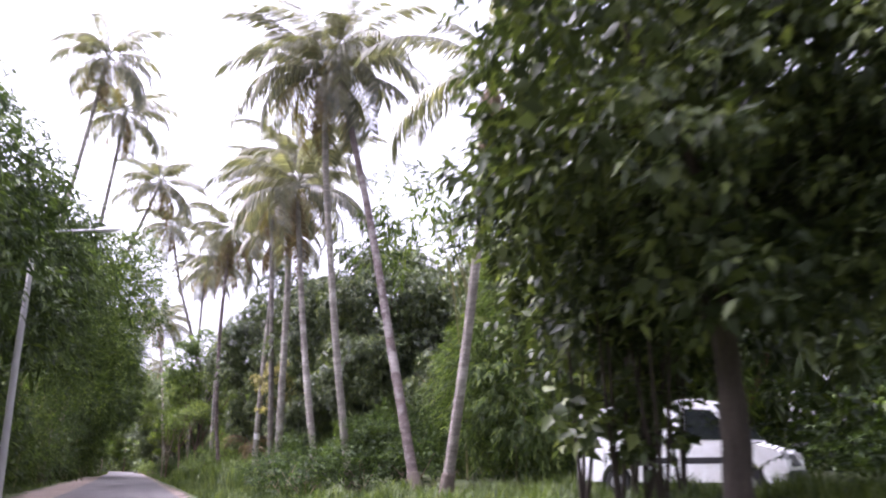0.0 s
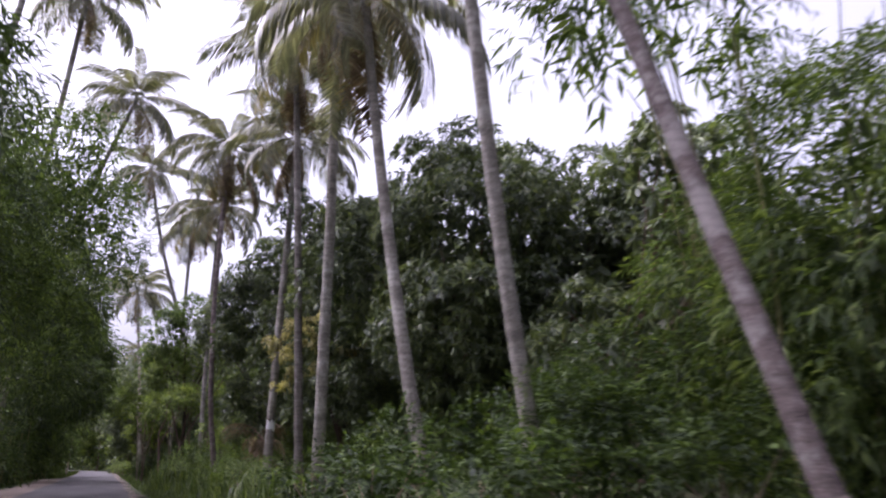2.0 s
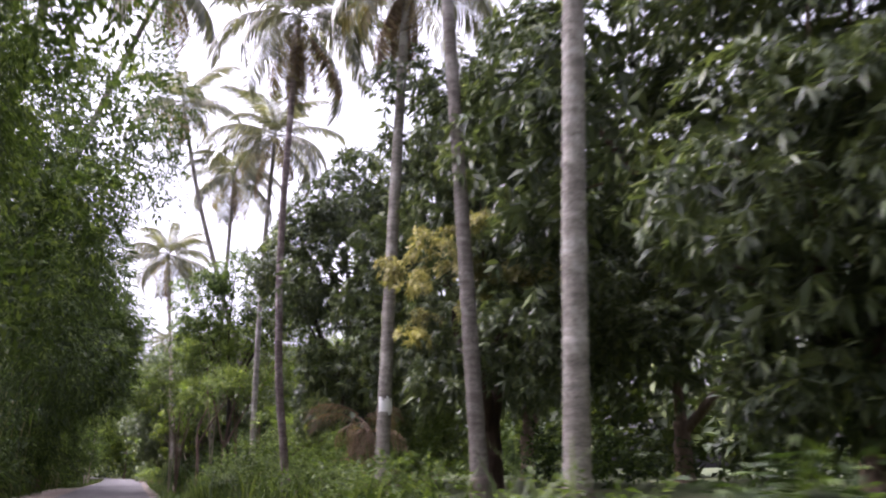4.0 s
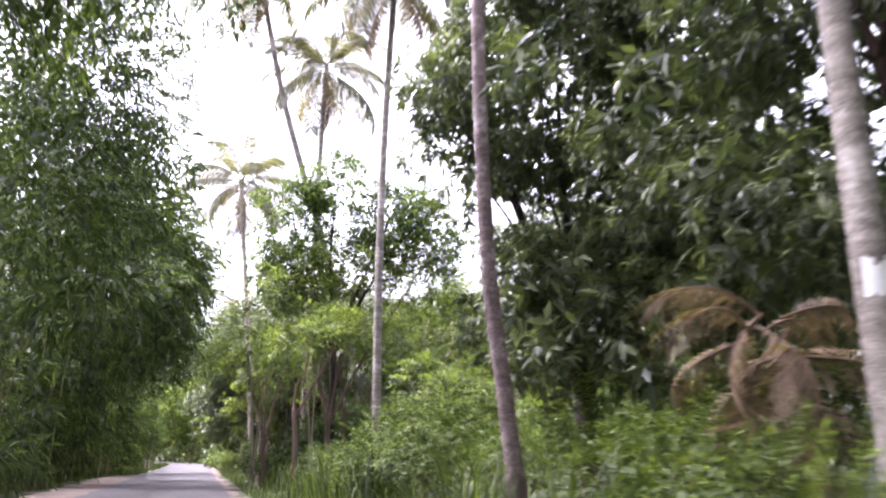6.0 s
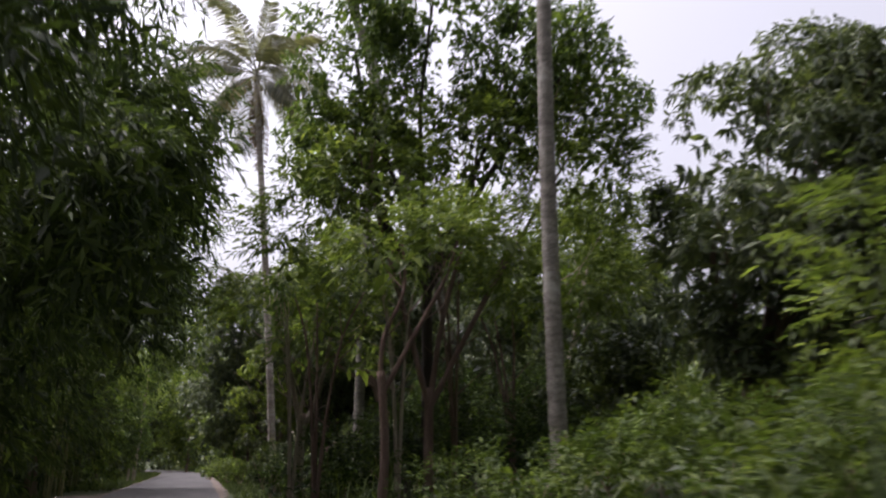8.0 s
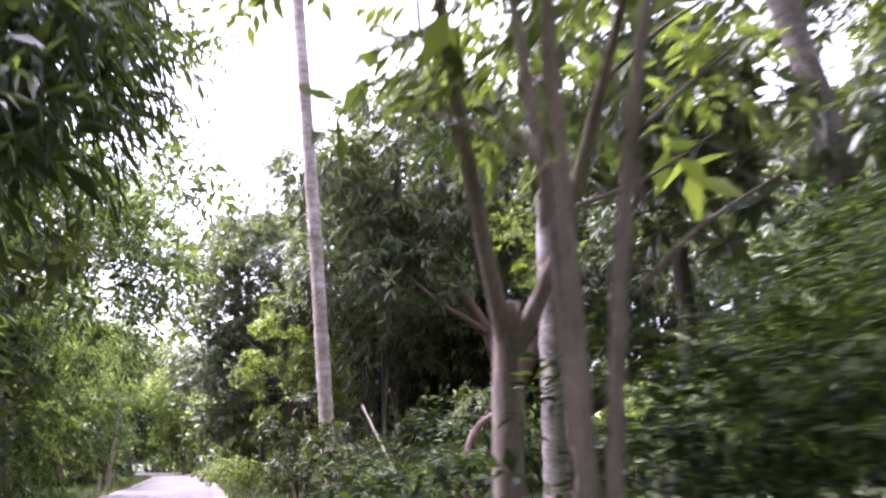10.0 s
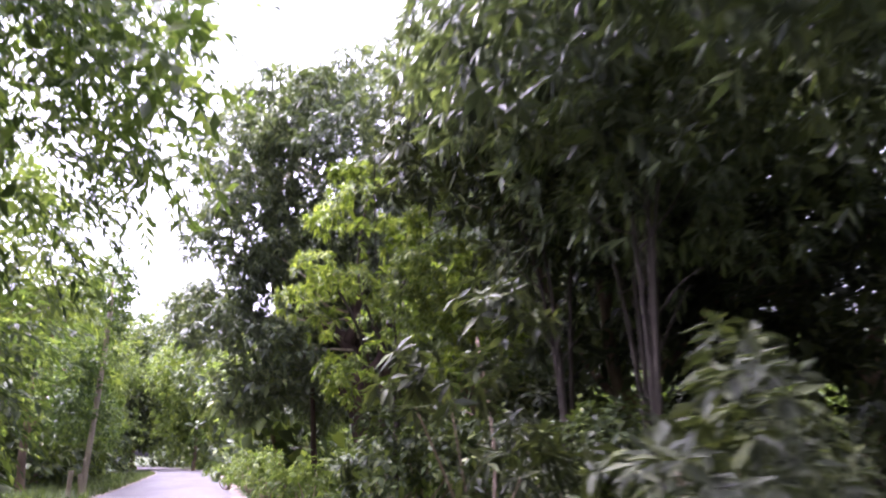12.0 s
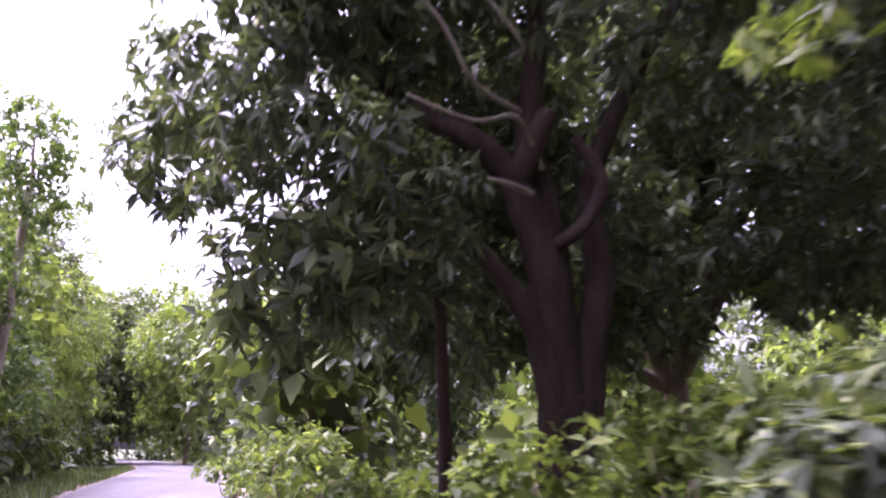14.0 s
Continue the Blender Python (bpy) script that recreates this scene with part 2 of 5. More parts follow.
def tube(line, radii, sides=8, wobble=0.0, rng=None):
    line, radii = np.asarray(line, float), np.asarray(radii, float)
    tan = np.gradient(line, axis=0)
    tan /= np.linalg.norm(tan, axis=1)[:, None] + 1e-9
    ref = np.where(np.abs(tan[:, 2:3]) > 0.9, [[1.0, 0, 0]], [[0, 0, 1.0]])
    u = np.cross(tan, ref)
    u /= np.linalg.norm(u, axis=1)[:, None]
    for i in range(1, len(u)):
        if u[i] @ u[i - 1] < 0.7:
            w = u[i - 1] - tan[i] * (u[i - 1] @ tan[i])
            u[i] = w / (np.linalg.norm(w) + 1e-9)
    v = np.cross(tan, u)
    ang = np.linspace(0, 2 * np.pi, sides, endpoint=False)
    r = radii[:, None] * np.ones(sides)
    if wobble:
        r = r * (1 + wobble * rng.standard_normal((len(line), sides)))
    ring = line[:, None] + r[..., None] * (np.cos(ang)[None, :, None] * u[:, None] + np.sin(ang)[None, :, None] * v[:, None])
    n = len(line)
    i, j = np.meshgrid(np.arange(n - 1), np.arange(sides), indexing="ij")
    k = (j + 1) % sides
    quads = np.stack([i * sides + j, i * sides + k, (i + 1) * sides + k, (i + 1) * sides + j], -1).reshape(-1, 4)
    cap = np.arange(sides)[None, :] + (n - 1) * sides
    return ring.reshape(-1, 3), quads, cap


def tube_mesh(name, line, radii, sides=8, wobble=0.0, rng=None):
    v, q, cap = tube(line, radii, sides, wobble, rng)
    return mesh_from(name, v, [q, cap])


def unit(a):
    return a / (np.linalg.norm(a, axis=-1, keepdims=True) + 1e-9)


def sprays(rng, base, axis, count, reach, leaf, wide, open_angle=55, droop=0.35, flat=False, up=1.0, loose=0.38):
    """Leaves, each two triangles with a fold, set along a short twig at every base point. Returns vertices and triangles."""
    n = len(base)
    axis = unit(axis)
    side = unit(np.cross(axis, rng.standard_normal((n, 3))))
    over = np.cross(axis, side)
    if flat:
        side = unit(np.cross(axis, np.array([0, 0, 1.0]) + 0.35 * rng.standard_normal((n, 3))))
        over = np.cross(side, axis)
    i = np.arange(count)
    s = (i + 0.6) / count
    ang = (i % 2) * np.pi + 0 * s if flat else i * 2.4
    ang = ang[None, :] + rng.uniform(-0.35, 0.35, (n, count)) + (0 if flat else rng.uniform(0, 6.3, (n, 1)))
    tip = np.radians(open_angle) * rng.uniform(0.6, 1.25, (n, count))
    if flat:
        tip[:, -1] *= 0.2
    around = np.cos(ang)[..., None] * side[:, None] + np.sin(ang)[..., None] * over[:, None] * (0.3 if flat else 1)
    way = np.cos(tip)[..., None] * axis[:, None] + np.sin(tip)[..., None] * around
    way[..., 2] -= droop * rng.uniform(0.5, 1.4, (n, count))
    way = unit(way)
    sag = np.zeros((n, count, 3))
    sag[..., 2] = -droop * reach * 0.5 * (s ** 2)[None, :]
    root = base[:, None] + axis[:, None] * (reach * s)[None, :, None] + sag
    size = rng.uniform(0.65, 1.2, (n, count, 1))
    face = np.array([0, 0, up]) + 0.45 * axis[:, None] + loose * rng.standard_normal((n, count, 3))
    flatdir = unit(np.cross(way, face))
    lift = np.cross(flatdir, way)
    mid = root + way * leaf * 0.45 * size
    a = mid + flatdir * wide * 0.5 * size + lift * wide * 0.18
    b = mid - flatdir * wide * 0.5 * size + lift * wide * 0.18
    end = root + way * leaf * size
    end[..., 2] -= leaf * 0.12
    v = np.stack([root, a, end, b], 2).reshape(-1, 3)
    k = np.arange(n * count)[:, None] * 4
    return v, np.concatenate([k + [0, 1, 2], k + [0, 2, 3]], 0)


def shell(rng, lobes, density, puff=0.36, ragged=0.25, under=0.55, tall=0.8):
    """Points and outward ways over clumps that sit on the given ellipsoids (x, y, z, rx, ry, rz)."""
    pts, ways = [], []
    for cx, cy, cz, rx, ry, rz in lobes:
        c, r = np.array([cx, cy, cz]), np.array([rx, ry, rz])
        mean = (rx * ry * rz) ** (1 / 3)
        count = max(5, int(8 * mean ** 0.8))
        d = unit(rng.standard_normal((count * 2, 3)))
        d = d[d[:, 2] > -under][:count]
        for w in d:
            pr = mean * puff * rng.uniform(0.6, 1.25)
            pc = c + w * r * rng.uniform(0.5, 0.74)
            m = int(density * 4 * math.pi * pr * pr * 0.5)
            q = unit(rng.standard_normal((m, 3)) + w * 0.6 + [0, 0, 0.5])
            q = q * (1 - ragged * np.abs(rng.standard_normal((m, 1)))) * [1, 1, tall]
            pts.append(pc + q * pr)
            ways.append(unit(q) + w * 0.5 + 0.32 * rng.standard_normal((m, 3)))
    return np.concatenate(pts), np.concatenate(ways)


THIN = 0.425
STYLES = {
    # count, reach, leaf, wide, opening, droop, flat
    "mango": (8, 0.12, 0.37, 0.1, 72, 0.5, False),
    "bamboo": (7, 0.53, 0.325, 0.06, 42, 0.65, False),
    "feather": (9, 0.63, 0.228, 0.076, 58, 0.35, True),
    "broad": (5, 0.32, 0.27, 0.135, 60, 0.35, False),
    "weed": (9, 0.42, 0.14, 0.055, 60, 0.25, True),
}


FILL = {"mango": 5.0, "bamboo": 5.0, "feather": 2.4, "broad": 5.0, "weed": 9.0}


def inner_points(rng, lobes, amount, under):
    """Points inside the masses, for oversized leaves added to block light within the crown."""
    pts = []
    for cx, cy, cz, rx, ry, rz in lobes:
        m = max(3, int(amount * (rx * ry * rz) ** (2 / 3)))
        d = unit(rng.standard_normal((m, 3))) * (rng.uniform(0.02, 1, (m, 1)) ** (1 / 3)) * 0.74
        d[:, 2] = np.maximum(d[:, 2], -under)
        pts.append(np.array([cx, cy, cz]) + d * [rx, ry, rz])
    return np.concatenate(pts)


def leaves(name, rng, lobes, density, style, material, parent, origin, scale=1.0, puff=0.36, ragged=0.25, under=0.55, label="", bias=(0, 0, 0.1), fill=1.0, coarse=1.8, cut=-999, tall=0.8):
    pts, ways = shell(rng, lobes, density * THIN, puff, ragged, under, tall)
    keep = (pts[:, 2] > ground_z(pts[:, 0], pts[:, 1]) + 0.05) & (pts[:, 0] > cut)
    pts, ways = pts[keep], ways[keep] + np.array(bias)
    count, reach, leaf, wide, opening, droop, flat = STYLES[style]
    v, t = sprays(rng, pts, ways, count, reach * scale, leaf * scale, wide * scale, opening, droop, flat)
    # hidden oversized leaves, added to keep light and sky out of the crown
    if fill:
        inn = inner_points(rng, lobes, FILL[style] * fill * (1.8 / coarse) ** 2, 0.5)
        inn = inn[inn[:, 2] > ground_z(inn[:, 0], inn[:, 1]) + 0.3]
        v2, t2 = sprays(rng, inn, rng.standard_normal((len(inn), 3)), count, reach * coarse * scale, leaf * coarse * scale, wide * coarse * 1.25 * scale, 65, 0.2, False, 0.0, 1.0)
        t = np.concatenate([t, t2 + len(v)])
        v = np.concatenate([v, v2])
    return part_mesh(name, mesh_from(name, v - np.array(origin), [t]), material, parent, label, smooth=False)


# ---- ground and road ----
ROAD = [(-60, -1.6), (0, -1.5), (30, -1.6), (60, -2.6), (90, -3.7), (112, -4.7), (130, -5.4), (146, -6.0), (165, -6.9), (182, -7.9), (200, -10.0), (220, -14.5), (250, -26.0)]


def road_x(y):
    return np.interp(y, [p[0] for p in ROAD], [p[1] for p in ROAD])


def ground_z(x, y):
    off = np.asarray(x) - road_x(y)
    right = np.clip((off - 4.5) / 9.0, 0, 1) * 0.8
    left = np.clip((-off - 6.0) / 8.0, 0, 1) * 0.6
    swell = 0.10 * np.sin(np.asarray(x) * 0.7 + 1.3) * np.sin(np.asarray(y) * 0.45) * np.clip((np.abs(off) - 4.0) / 4, 0, 1)
    right = right * (1 - 0.62 * np.exp(-((np.asarray(x) - 12.5) ** 2 + (np.asarray(y) - 21.5) ** 2) / 50.0))
    return right + left + swell - 0.02 * np.clip((np.abs(off) - 2.6) / 1.0, 0, 1)


def sheet(name, xs, ys, material, z, label, category):
    gx, gy = np.meshgrid(xs, ys)
    gz = z(gx, gy)
    nx, ny = len(xs), len(ys)
    i, j = np.meshgrid(np.arange(ny - 1), np.arange(nx - 1), indexing="ij")
    a = i * nx + j
    q = np.stack([a, a + 1, a + nx + 1, a + nx], -1).reshape(-1, 4)
    ob = part_mesh(name, mesh_from(name, np.stack([gx, gy, gz], -1).reshape(-1, 3), [q]), material)
    return tagged(ob, label, category, kind="structure")


gxs = np.concatenate([[-2500, -600, -150, -60, -40], np.arange(-30, 36, 1.0), [45, 60, 150, 600, 2500]])
gys = np.concatenate([[-2500, -600, -150, -60, -20], np.arange(-10, 232, 1.5), [260, 320, 600, 2500]])
sheet("ground", gxs, gys, SOIL, lambda x, y: ground_z(x, y) - 0.03, "dark leaf-littered ground with low green growth", "ground")


def strip(name, left, right, z, y0, y1, material, label, category, rough=0.0, seed=1):
    rng = np.random.default_rng(seed)
    ys = np.arange(y0, y1, 0.8)
    n = 9
    l, r = road_x(ys) + left, road_x(ys) + right
    l = l + rough * rng.standard_normal(len(ys))
    r = r + rough * rng.standard_normal(len(ys))
    f = np.linspace(0, 1, n)
    gx = l[:, None] * (1 - f) + r[:, None] * f
    gy = ys[:, None] * np.ones(n)
    gz = np.full_like(gx, z) + 0.03 * (1 - (2 * f - 1) ** 2)[None, :] * (1 if z > 0.01 else 0)
    i, j = np.meshgrid(np.arange(len(ys) - 1), np.arange(n - 1), indexing="ij")
    a = i * n + j
    q = np.stack([a, a + 1, a + n + 1, a + n], -1).reshape(-1, 4)
    ob = part_mesh(name, mesh_from(name, np.stack([gx, gy, gz], -1).reshape(-1, 3), [q]), material)
    return tagged(ob, label, category, kind="structure")


strip("road_shoulder", -4.0, 2.8, 0.004, -60, 112, DIRT, "reddish dirt shoulder beside the road", "shoulder", 0.22, 4)
strip("road_shoulder", -2.5, 2.9, 0.004, 111, 240, DIRT, "narrow dirt edge beside the road", "shoulder", 0.15, 6)
strip("road", -2.2, 2.45, 0.016, -60, 240, ASPHALT, "narrow grey asphalt country road", "road", 0.05, 5)


# ---- kinds of things ----
def wood(name, rng, points, r0, r1, material, parent, origin, sides=9, steps=6, flare=0.0, label=""):
    line = smooth_line(points, steps)
    f = np.linspace(0, 1, len(line))
    radii = r0 * (1 - f) + r1 * f + flare * r0 * np.exp(-f * 14)
    return part_mesh(name, tube_mesh(name, line - np.array(origin), radii, sides, 0.05, rng), material, parent, label)


def frond_mesh(name, rng, length, arch, droop, n_leaflets, leaflet, sparse=0.0, blade=0.038):
    """A feather-shaped palm leaf that starts at the origin along +x; the stalk is in slot 0's mesh too."""
    s = np.linspace(0, 1, 14)
    bend = arch * s ** 1.6
    x = np.cumsum(np.concatenate([[0], np.cos(bend[:-1]) * length / 13]))
    z = np.cumsum(np.concatenate([[0], -np.sin(bend[:-1]) * length / 13]))
    line = np.stack([x, rng.uniform(-0.2, 0.2) * s ** 2 * length * 0.4, z], -1)
    v, q, cap = tube(line, 0.045 * (1 - 0.85 * s), 4)
    f = np.sort(rng.uniform(0.16, 1.0, n_leaflets))
    f = np.linspace(0.16, 1.0, n_leaflets) * 0.8 + f * 0.2
    root = np.stack([np.interp(f, s, line[:, k]) for k in range(3)], -1)
    tan = unit(np.stack([np.interp(f, s, np.gradient(line[:, k])) for k in range(3)], -1))
    up = unit(np.cross(tan, np.array([0, 1.0, 0])))
    up *= np.sign(up[:, 2:3] + 1e-6)
    allv, allf, base = [v], [q, cap], len(v)
    tris = []
    for sgn in (-1, 1):
        out_way = np.cross(tan, up) * sgn
        long = leaflet * (0.35 + 0.65 * np.sin(np.pi * np.clip(f * 0.92, 0, 1)) ** 0.7)[:, None] * rng.uniform(0.8, 1.1, (n_leaflets, 1))
        way = unit(out_way + tan * rng.uniform(0.45, 0.75, (n_leaflets, 1)) + up * 0.15)
        mid = root + way * long * 0.5
        mid[:, 2] -= droop * long[:, 0] * 0.15
        end = root + way * long * 0.82
        end[:, 2] -= droop * long[:, 0] * rng.uniform(0.5, 0.9, n_leaflets)
        w = tan * blade + up * blade * 0.32
        vv = np.stack([root - w * 0.4, root + w * 0.4, mid + w, end, mid - w], 1)
        if sparse:
            vv = vv[rng.uniform(0, 1, n_leaflets) > sparse]
        k = np.arange(len(vv))[:, None] * 5 + base
        tris += [k + [0, 1, 2], k + [0, 2, 4], k + [4, 2, 3]]
        allv.append(vv.reshape(-1, 3))
        base += len(vv) * 5
    return mesh_from(name, np.concatenate(allv), [*allf, *tris])


_r = np.random.default_rng(11)
FRONDS = [frond_mesh("frond", _r, L, a, d, 76, 1.2) for L, a, d in ((5.6, 1.4, 1.3), (5.3, 1.7, 1.4), (5.8, 1.2, 1.3), (5.1, 1.95, 1.4))]
OLD_FRONDS = [frond_mesh("old_frond", _r, L, a, d, 40, 0.85, 0.1) for L, a, d in ((4.4, 1.5, 1.0), (4.2, 1.1, 1.0))]
DEAD_FRONDS = [frond_mesh("dead_frond", _r, L, a, d, 40, 0.75, 0.15) for L, a, d in ((4.0, 0.7, 1.0), (3.5, 0.6, 1.0))]
DRY_FRONDS = [frond_mesh("dry_frond", _r, L, a, d, 52, 0.6, 0.2, 0.013) for L, a, d in ((2.9, 1.9, 1.6), (2.5, 1.5, 1.6), (2.2, 2.2, 1.6))]
for group_of, mat in ((FRONDS, PALM), (OLD_FRONDS, PALM_OLD), (DEAD_FRONDS, PALM_DEAD), (DRY_FRONDS, PALM_DEAD)):
    for me in group_of:
        me.materials.append(mat)


def nut_mesh():
    bm = bmesh.new()
    bmesh.ops.create_icosphere(bm, subdivisions=1, radius=0.13)
    for v in bm.verts:
        v.co.z *= 1.25
    me = bpy.data.meshes.new("coconut")
    bm.to_mesh(me)
    bm.free()
    me.materials.append(plain("coconut_husk", (0.22, 0.2, 0.06), 0.6))
    return me


NUT = nut_mesh()


def coconut_palm(base, bends, top, r0, r1, seed, fronds=22, dead=4, size=1.0, label="", bark=PALM_BARK):
    """base, bends and top: places along the trunk's line."""
    rng = np.random.default_rng(seed)
    bz = float(ground_z(base[0], base[1])) - 0.15
    tree = thing("coconut_palm", base[0], base[1], bz, label or "tall coconut palm with grey ringed trunk", "palm", "coconut palms by the road")
    o = np.array([base[0], base[1], bz])
    line = smooth_line([(base[0], base[1], bz), *bends, top], 8)
    # rings of old leaf scars
    length = np.concatenate([[0], np.cumsum(np.linalg.norm(np.diff(line, axis=0), axis=1))])
    at = np.arange(0, length[-1], 0.075 if base[0] > 1 and base[1] < 90 or base[1] == 106.6 else 0.15)
    fine = np.stack([np.interp(at, length, line[:, k]) for k in range(3)], -1)
    f = at / length[-1]
    radii = r0 * (1 - f) + r1 * f + 0.35 * r0 * np.exp(-at / 0.45)
    radii = radii * (1 + np.where(np.arange(len(at)) % 2 == 0, 0.014, -0.01)) * (1 + 0.026 * rng.standard_normal(len(at)))
    part_mesh("trunk", tube_mesh("trunk", fine - o, radii, 10, 0.012, rng), bark, tree)
    foot = fine[at < 0.95]
    fr0 = radii[at < 0.95] * 1.05 + 0.02
    fr0[-3:] *= (1.0, 0.98, 0.93)
    part_mesh("root_collar", tube_mesh("root_collar", foot - o, fr0, 14, 0.05, rng), ROOT_FIBRE, tree, "dark fibrous root collar")
    tip = Vector(line[-1] - o)
    if fronds == 0:
        return tree
    for k in range(fronds):
        u = k / fronds
        elev = 68 - 118 * u + rng.uniform(-9, 9)
        me = FRONDS[rng.integers(len(FRONDS))] if u < 0.82 else OLD_FRONDS[rng.integers(2)]
        fr = new("frond", me)
        fr.parent = tree
        s = 0.82 * size * rng.uniform(0.88, 1.08) * (0.75 if u < 0.12 else 1)
        fr.matrix_local = Matrix.Translation(tip + Vector((0, 0, 0.25 * (1 - u)))) @ pose(0, 0, 0, rng.uniform(-20, 20), 0, k * 137.5 + rng.uniform(-12, 12)) @ pose(0, 0, 0, 0, -elev, 0) @ Matrix.Scale(s, 4)
    for k in range(int(dead * 0.55 + 0.6)):
        fr = new("dead_frond", DEAD_FRONDS[k % 2])
        fr.parent = tree
        fr.matrix_local = Matrix.Translation(tip - Vector((0, 0, 0.25))) @ pose(0, 0, 0, 0, 0, rng.uniform(0, 360)) @ pose(0, 0, 0, 0, rng.uniform(45, 80), 0) @ Matrix.Scale(size * rng.uniform(0.7, 1.0), 4)
        fr["label"] = "brown dead hanging frond"
    for k in range(7):
        nut = new("coconut", NUT)
        nut.parent = tree
        a = rng.uniform(0, 6.28)
        nut.matrix_local = Matrix.Translation(tip + Vector((0.32 * math.cos(a), 0.32 * math.sin(a), -0.2 - 0.25 * rng.uniform())))
    return tree


def broad_tree(name, label, category, base, lobes, seed, density, style, material, r0=0.3, fork=2.5, bark=TREE_BARK, scale=1.0, puff=0.31, ragged=0.19, under=0.55, limbs=True, bias=(0, 0, 0.1), young=(), group="", lean=(0, 0), fill=1.0, coarse=1.8, limb_count=99, limb_r=0.6):
    """A tree with trunk, one limb to each mass of its crown, and a crown of separate leaves."""
    rng = np.random.default_rng(seed)
    bz = float(ground_z(base[0], base[1])) - 0.1
    tree = thing(name, base[0], base[1], bz, label, category, group)
    o = (base[0], base[1], bz)
    top = (base[0] + lean[0], base[1] + lean[1], bz + fork)
    wood("trunk", rng, [o, ((o[0] + top[0]) / 2 + rng.uniform(-0.1, 0.1), (o[1] + top[1]) / 2, bz + fork * 0.5), top], r0, r0 * 0.8, bark, tree, o, 12, 6, 0.5)
    if limbs:
        for cx, cy, cz, rx, ry, rz in lobes[:limb_count]:
            a = np.array(top) - [0, 0, 0.25]
            b = np.array([cx, cy, cz + 0.2 * rz])
            loose = min(1.0, float(np.linalg.norm(b - a)) / 6)
            m1 = a + (b - a) * 0.35 + rng.uniform(-0.4, 0.4, 3) * loose
            m2 = a + (b - a) * 0.7 + rng.uniform(-0.5, 0.5, 3) * loose
            wood("limb", rng, [a - [0, 0, 0.25], m1, m2, b], r0 * limb_r, 0.03, bark, tree, o, 7, 5)
            for k in range(3):
                w = unit(rng.standard_normal(3) + [0, 0, 0.3])
                s = m2 if k else m1
                e = b + w * np.array([rx, ry, rz]) * 0.75
                wood("branch", rng, [s, s + (e - s) * 0.5 + rng.uniform(-0.3, 0.3, 3), e], r0 * 0.17, 0.012, bark, tree, o, 5, 4)
    leaves("crown", rng, lobes, density, style, material, tree, o, scale, puff, ragged, under, bias=bias, fill=fill, coarse=coarse)
    if young:
        leaves("young_leaves", rng, list(young), density * 2.6, style, MANGO_NEW, tree, o, scale * 0.66, 0.5, 0.3, label="yellow-green young leaves", fill=0.4)
    return tree


def bamboo_clump(base, lobes, seed, density=9, scale=1.0, label="", material=BAMBOO, style="bamboo", culms=16, spread=1.3, reach=(3, 0), height=13.0, droop=-0.3, fill=1.0, cut=-999):
    rng = np.random.default_rng(seed)
    bz = float(ground_z(base[0], base[1])) - 0.1
    tree = thing("bamboo_clump", base[0], base[1], bz, label or "dense dark green bamboo clump arching over the road", "bamboo", "bamboo along the road")
    o = np.array([base[0], base[1], bz])
    for k in range(culms):
        a = rng.uniform(0, 6.28)
        p = o + [spread * math.cos(a) * rng.uniform(0.2, 1), spread * math.sin(a) * rng.uniform(0.2, 1), 0]
        h = height * rng.uniform(0.65, 1.05)
        out = np.array([reach[0] * rng.uniform(0.2, 1.1) + math.cos(a) * 1.2, reach[1] * rng.uniform(0.2, 1.1) + math.sin(a) * 1.8, 0])
        wood("culm", rng, [p, p + out * 0.12 + [0, 0, h * 0.4], p + out * 0.45 + [0, 0, h * 0.8], p + out + [0, 0, h]], 0.05, 0.012, CULM, tree, o, 5, 5)
    leaves("crown", rng, lobes, density, style, material, tree, o, scale, 0.35, 0.3, 0.8, bias=(0, 0, droop), fill=fill, coarse=1.6, cut=cut, tall=1.0)
    return tree


def bush(x, y, lobes, seed, density=22, style="weed", material=WEED, scale=1.0, label="", name="bush", stems=5, fill=1.1, coarse=1.3):
    """A shrub: thin stems from the ground and leafy masses; lobes are relative to its foot."""
    rng = np.random.default_rng(seed)
    z = float(ground_z(x, y))
    tree = thing(name, x, y, z, label or "leafy green roadside bush in weeds", "bush", "roadside bushes")
    o = (x, y, z)
    full = [(x + a, y + b, z + c, r1, r2, r3) for a, b, c, r1, r2, r3 in lobes]
    for k in range(stems):
        cx, cy, cz, *_ = full[k % len(full)]
        e = np.array([cx, cy, cz]) + rng.uniform(-0.3, 0.3, 3)
        wood("stem", rng, [o, (np.array(o) + e) / 2 + rng.uniform(-0.15, 0.15, 3), e], 0.03, 0.008, TWIG, tree, o, 5, 3)
    leaves("foliage", rng, full, density, style, material, tree, o, scale, 0.5, 0.35, 0.7, fill=fill, coarse=coarse)
    return tree


# ---- coconut palms ----
# foot, places up the trunk, top, radius at foot and top, seed
coconut_palm((7.47, 23.75), [(8.18, 23.59, 5), (8.78, 23.54, 10)], (9.05, 23.55, 13.4), 0.160, 0.114, 1, 12, 22, 0.95, label="coconut palm with brown dead skirt of fronds")
coconut_palm((7.44, 26.33), [(7.03, 28.15, 5), (6.63, 30.03, 10), (6.2, 31.6, 14)], (5.75, 32.7, 17.8), 0.167, 0.114, 2, 24, 3, label="leaning coconut palm with dark weathered trunk", bark=PALM_BARK_DARK)
coconut_palm((6.5, 31.95), [(5.98, 32.35, 5), (5.6, 32.72, 10), (5.42, 32.95, 13)], (5.28, 33.2, 17.0), 0.152, 0.114, 3, 24, 3)
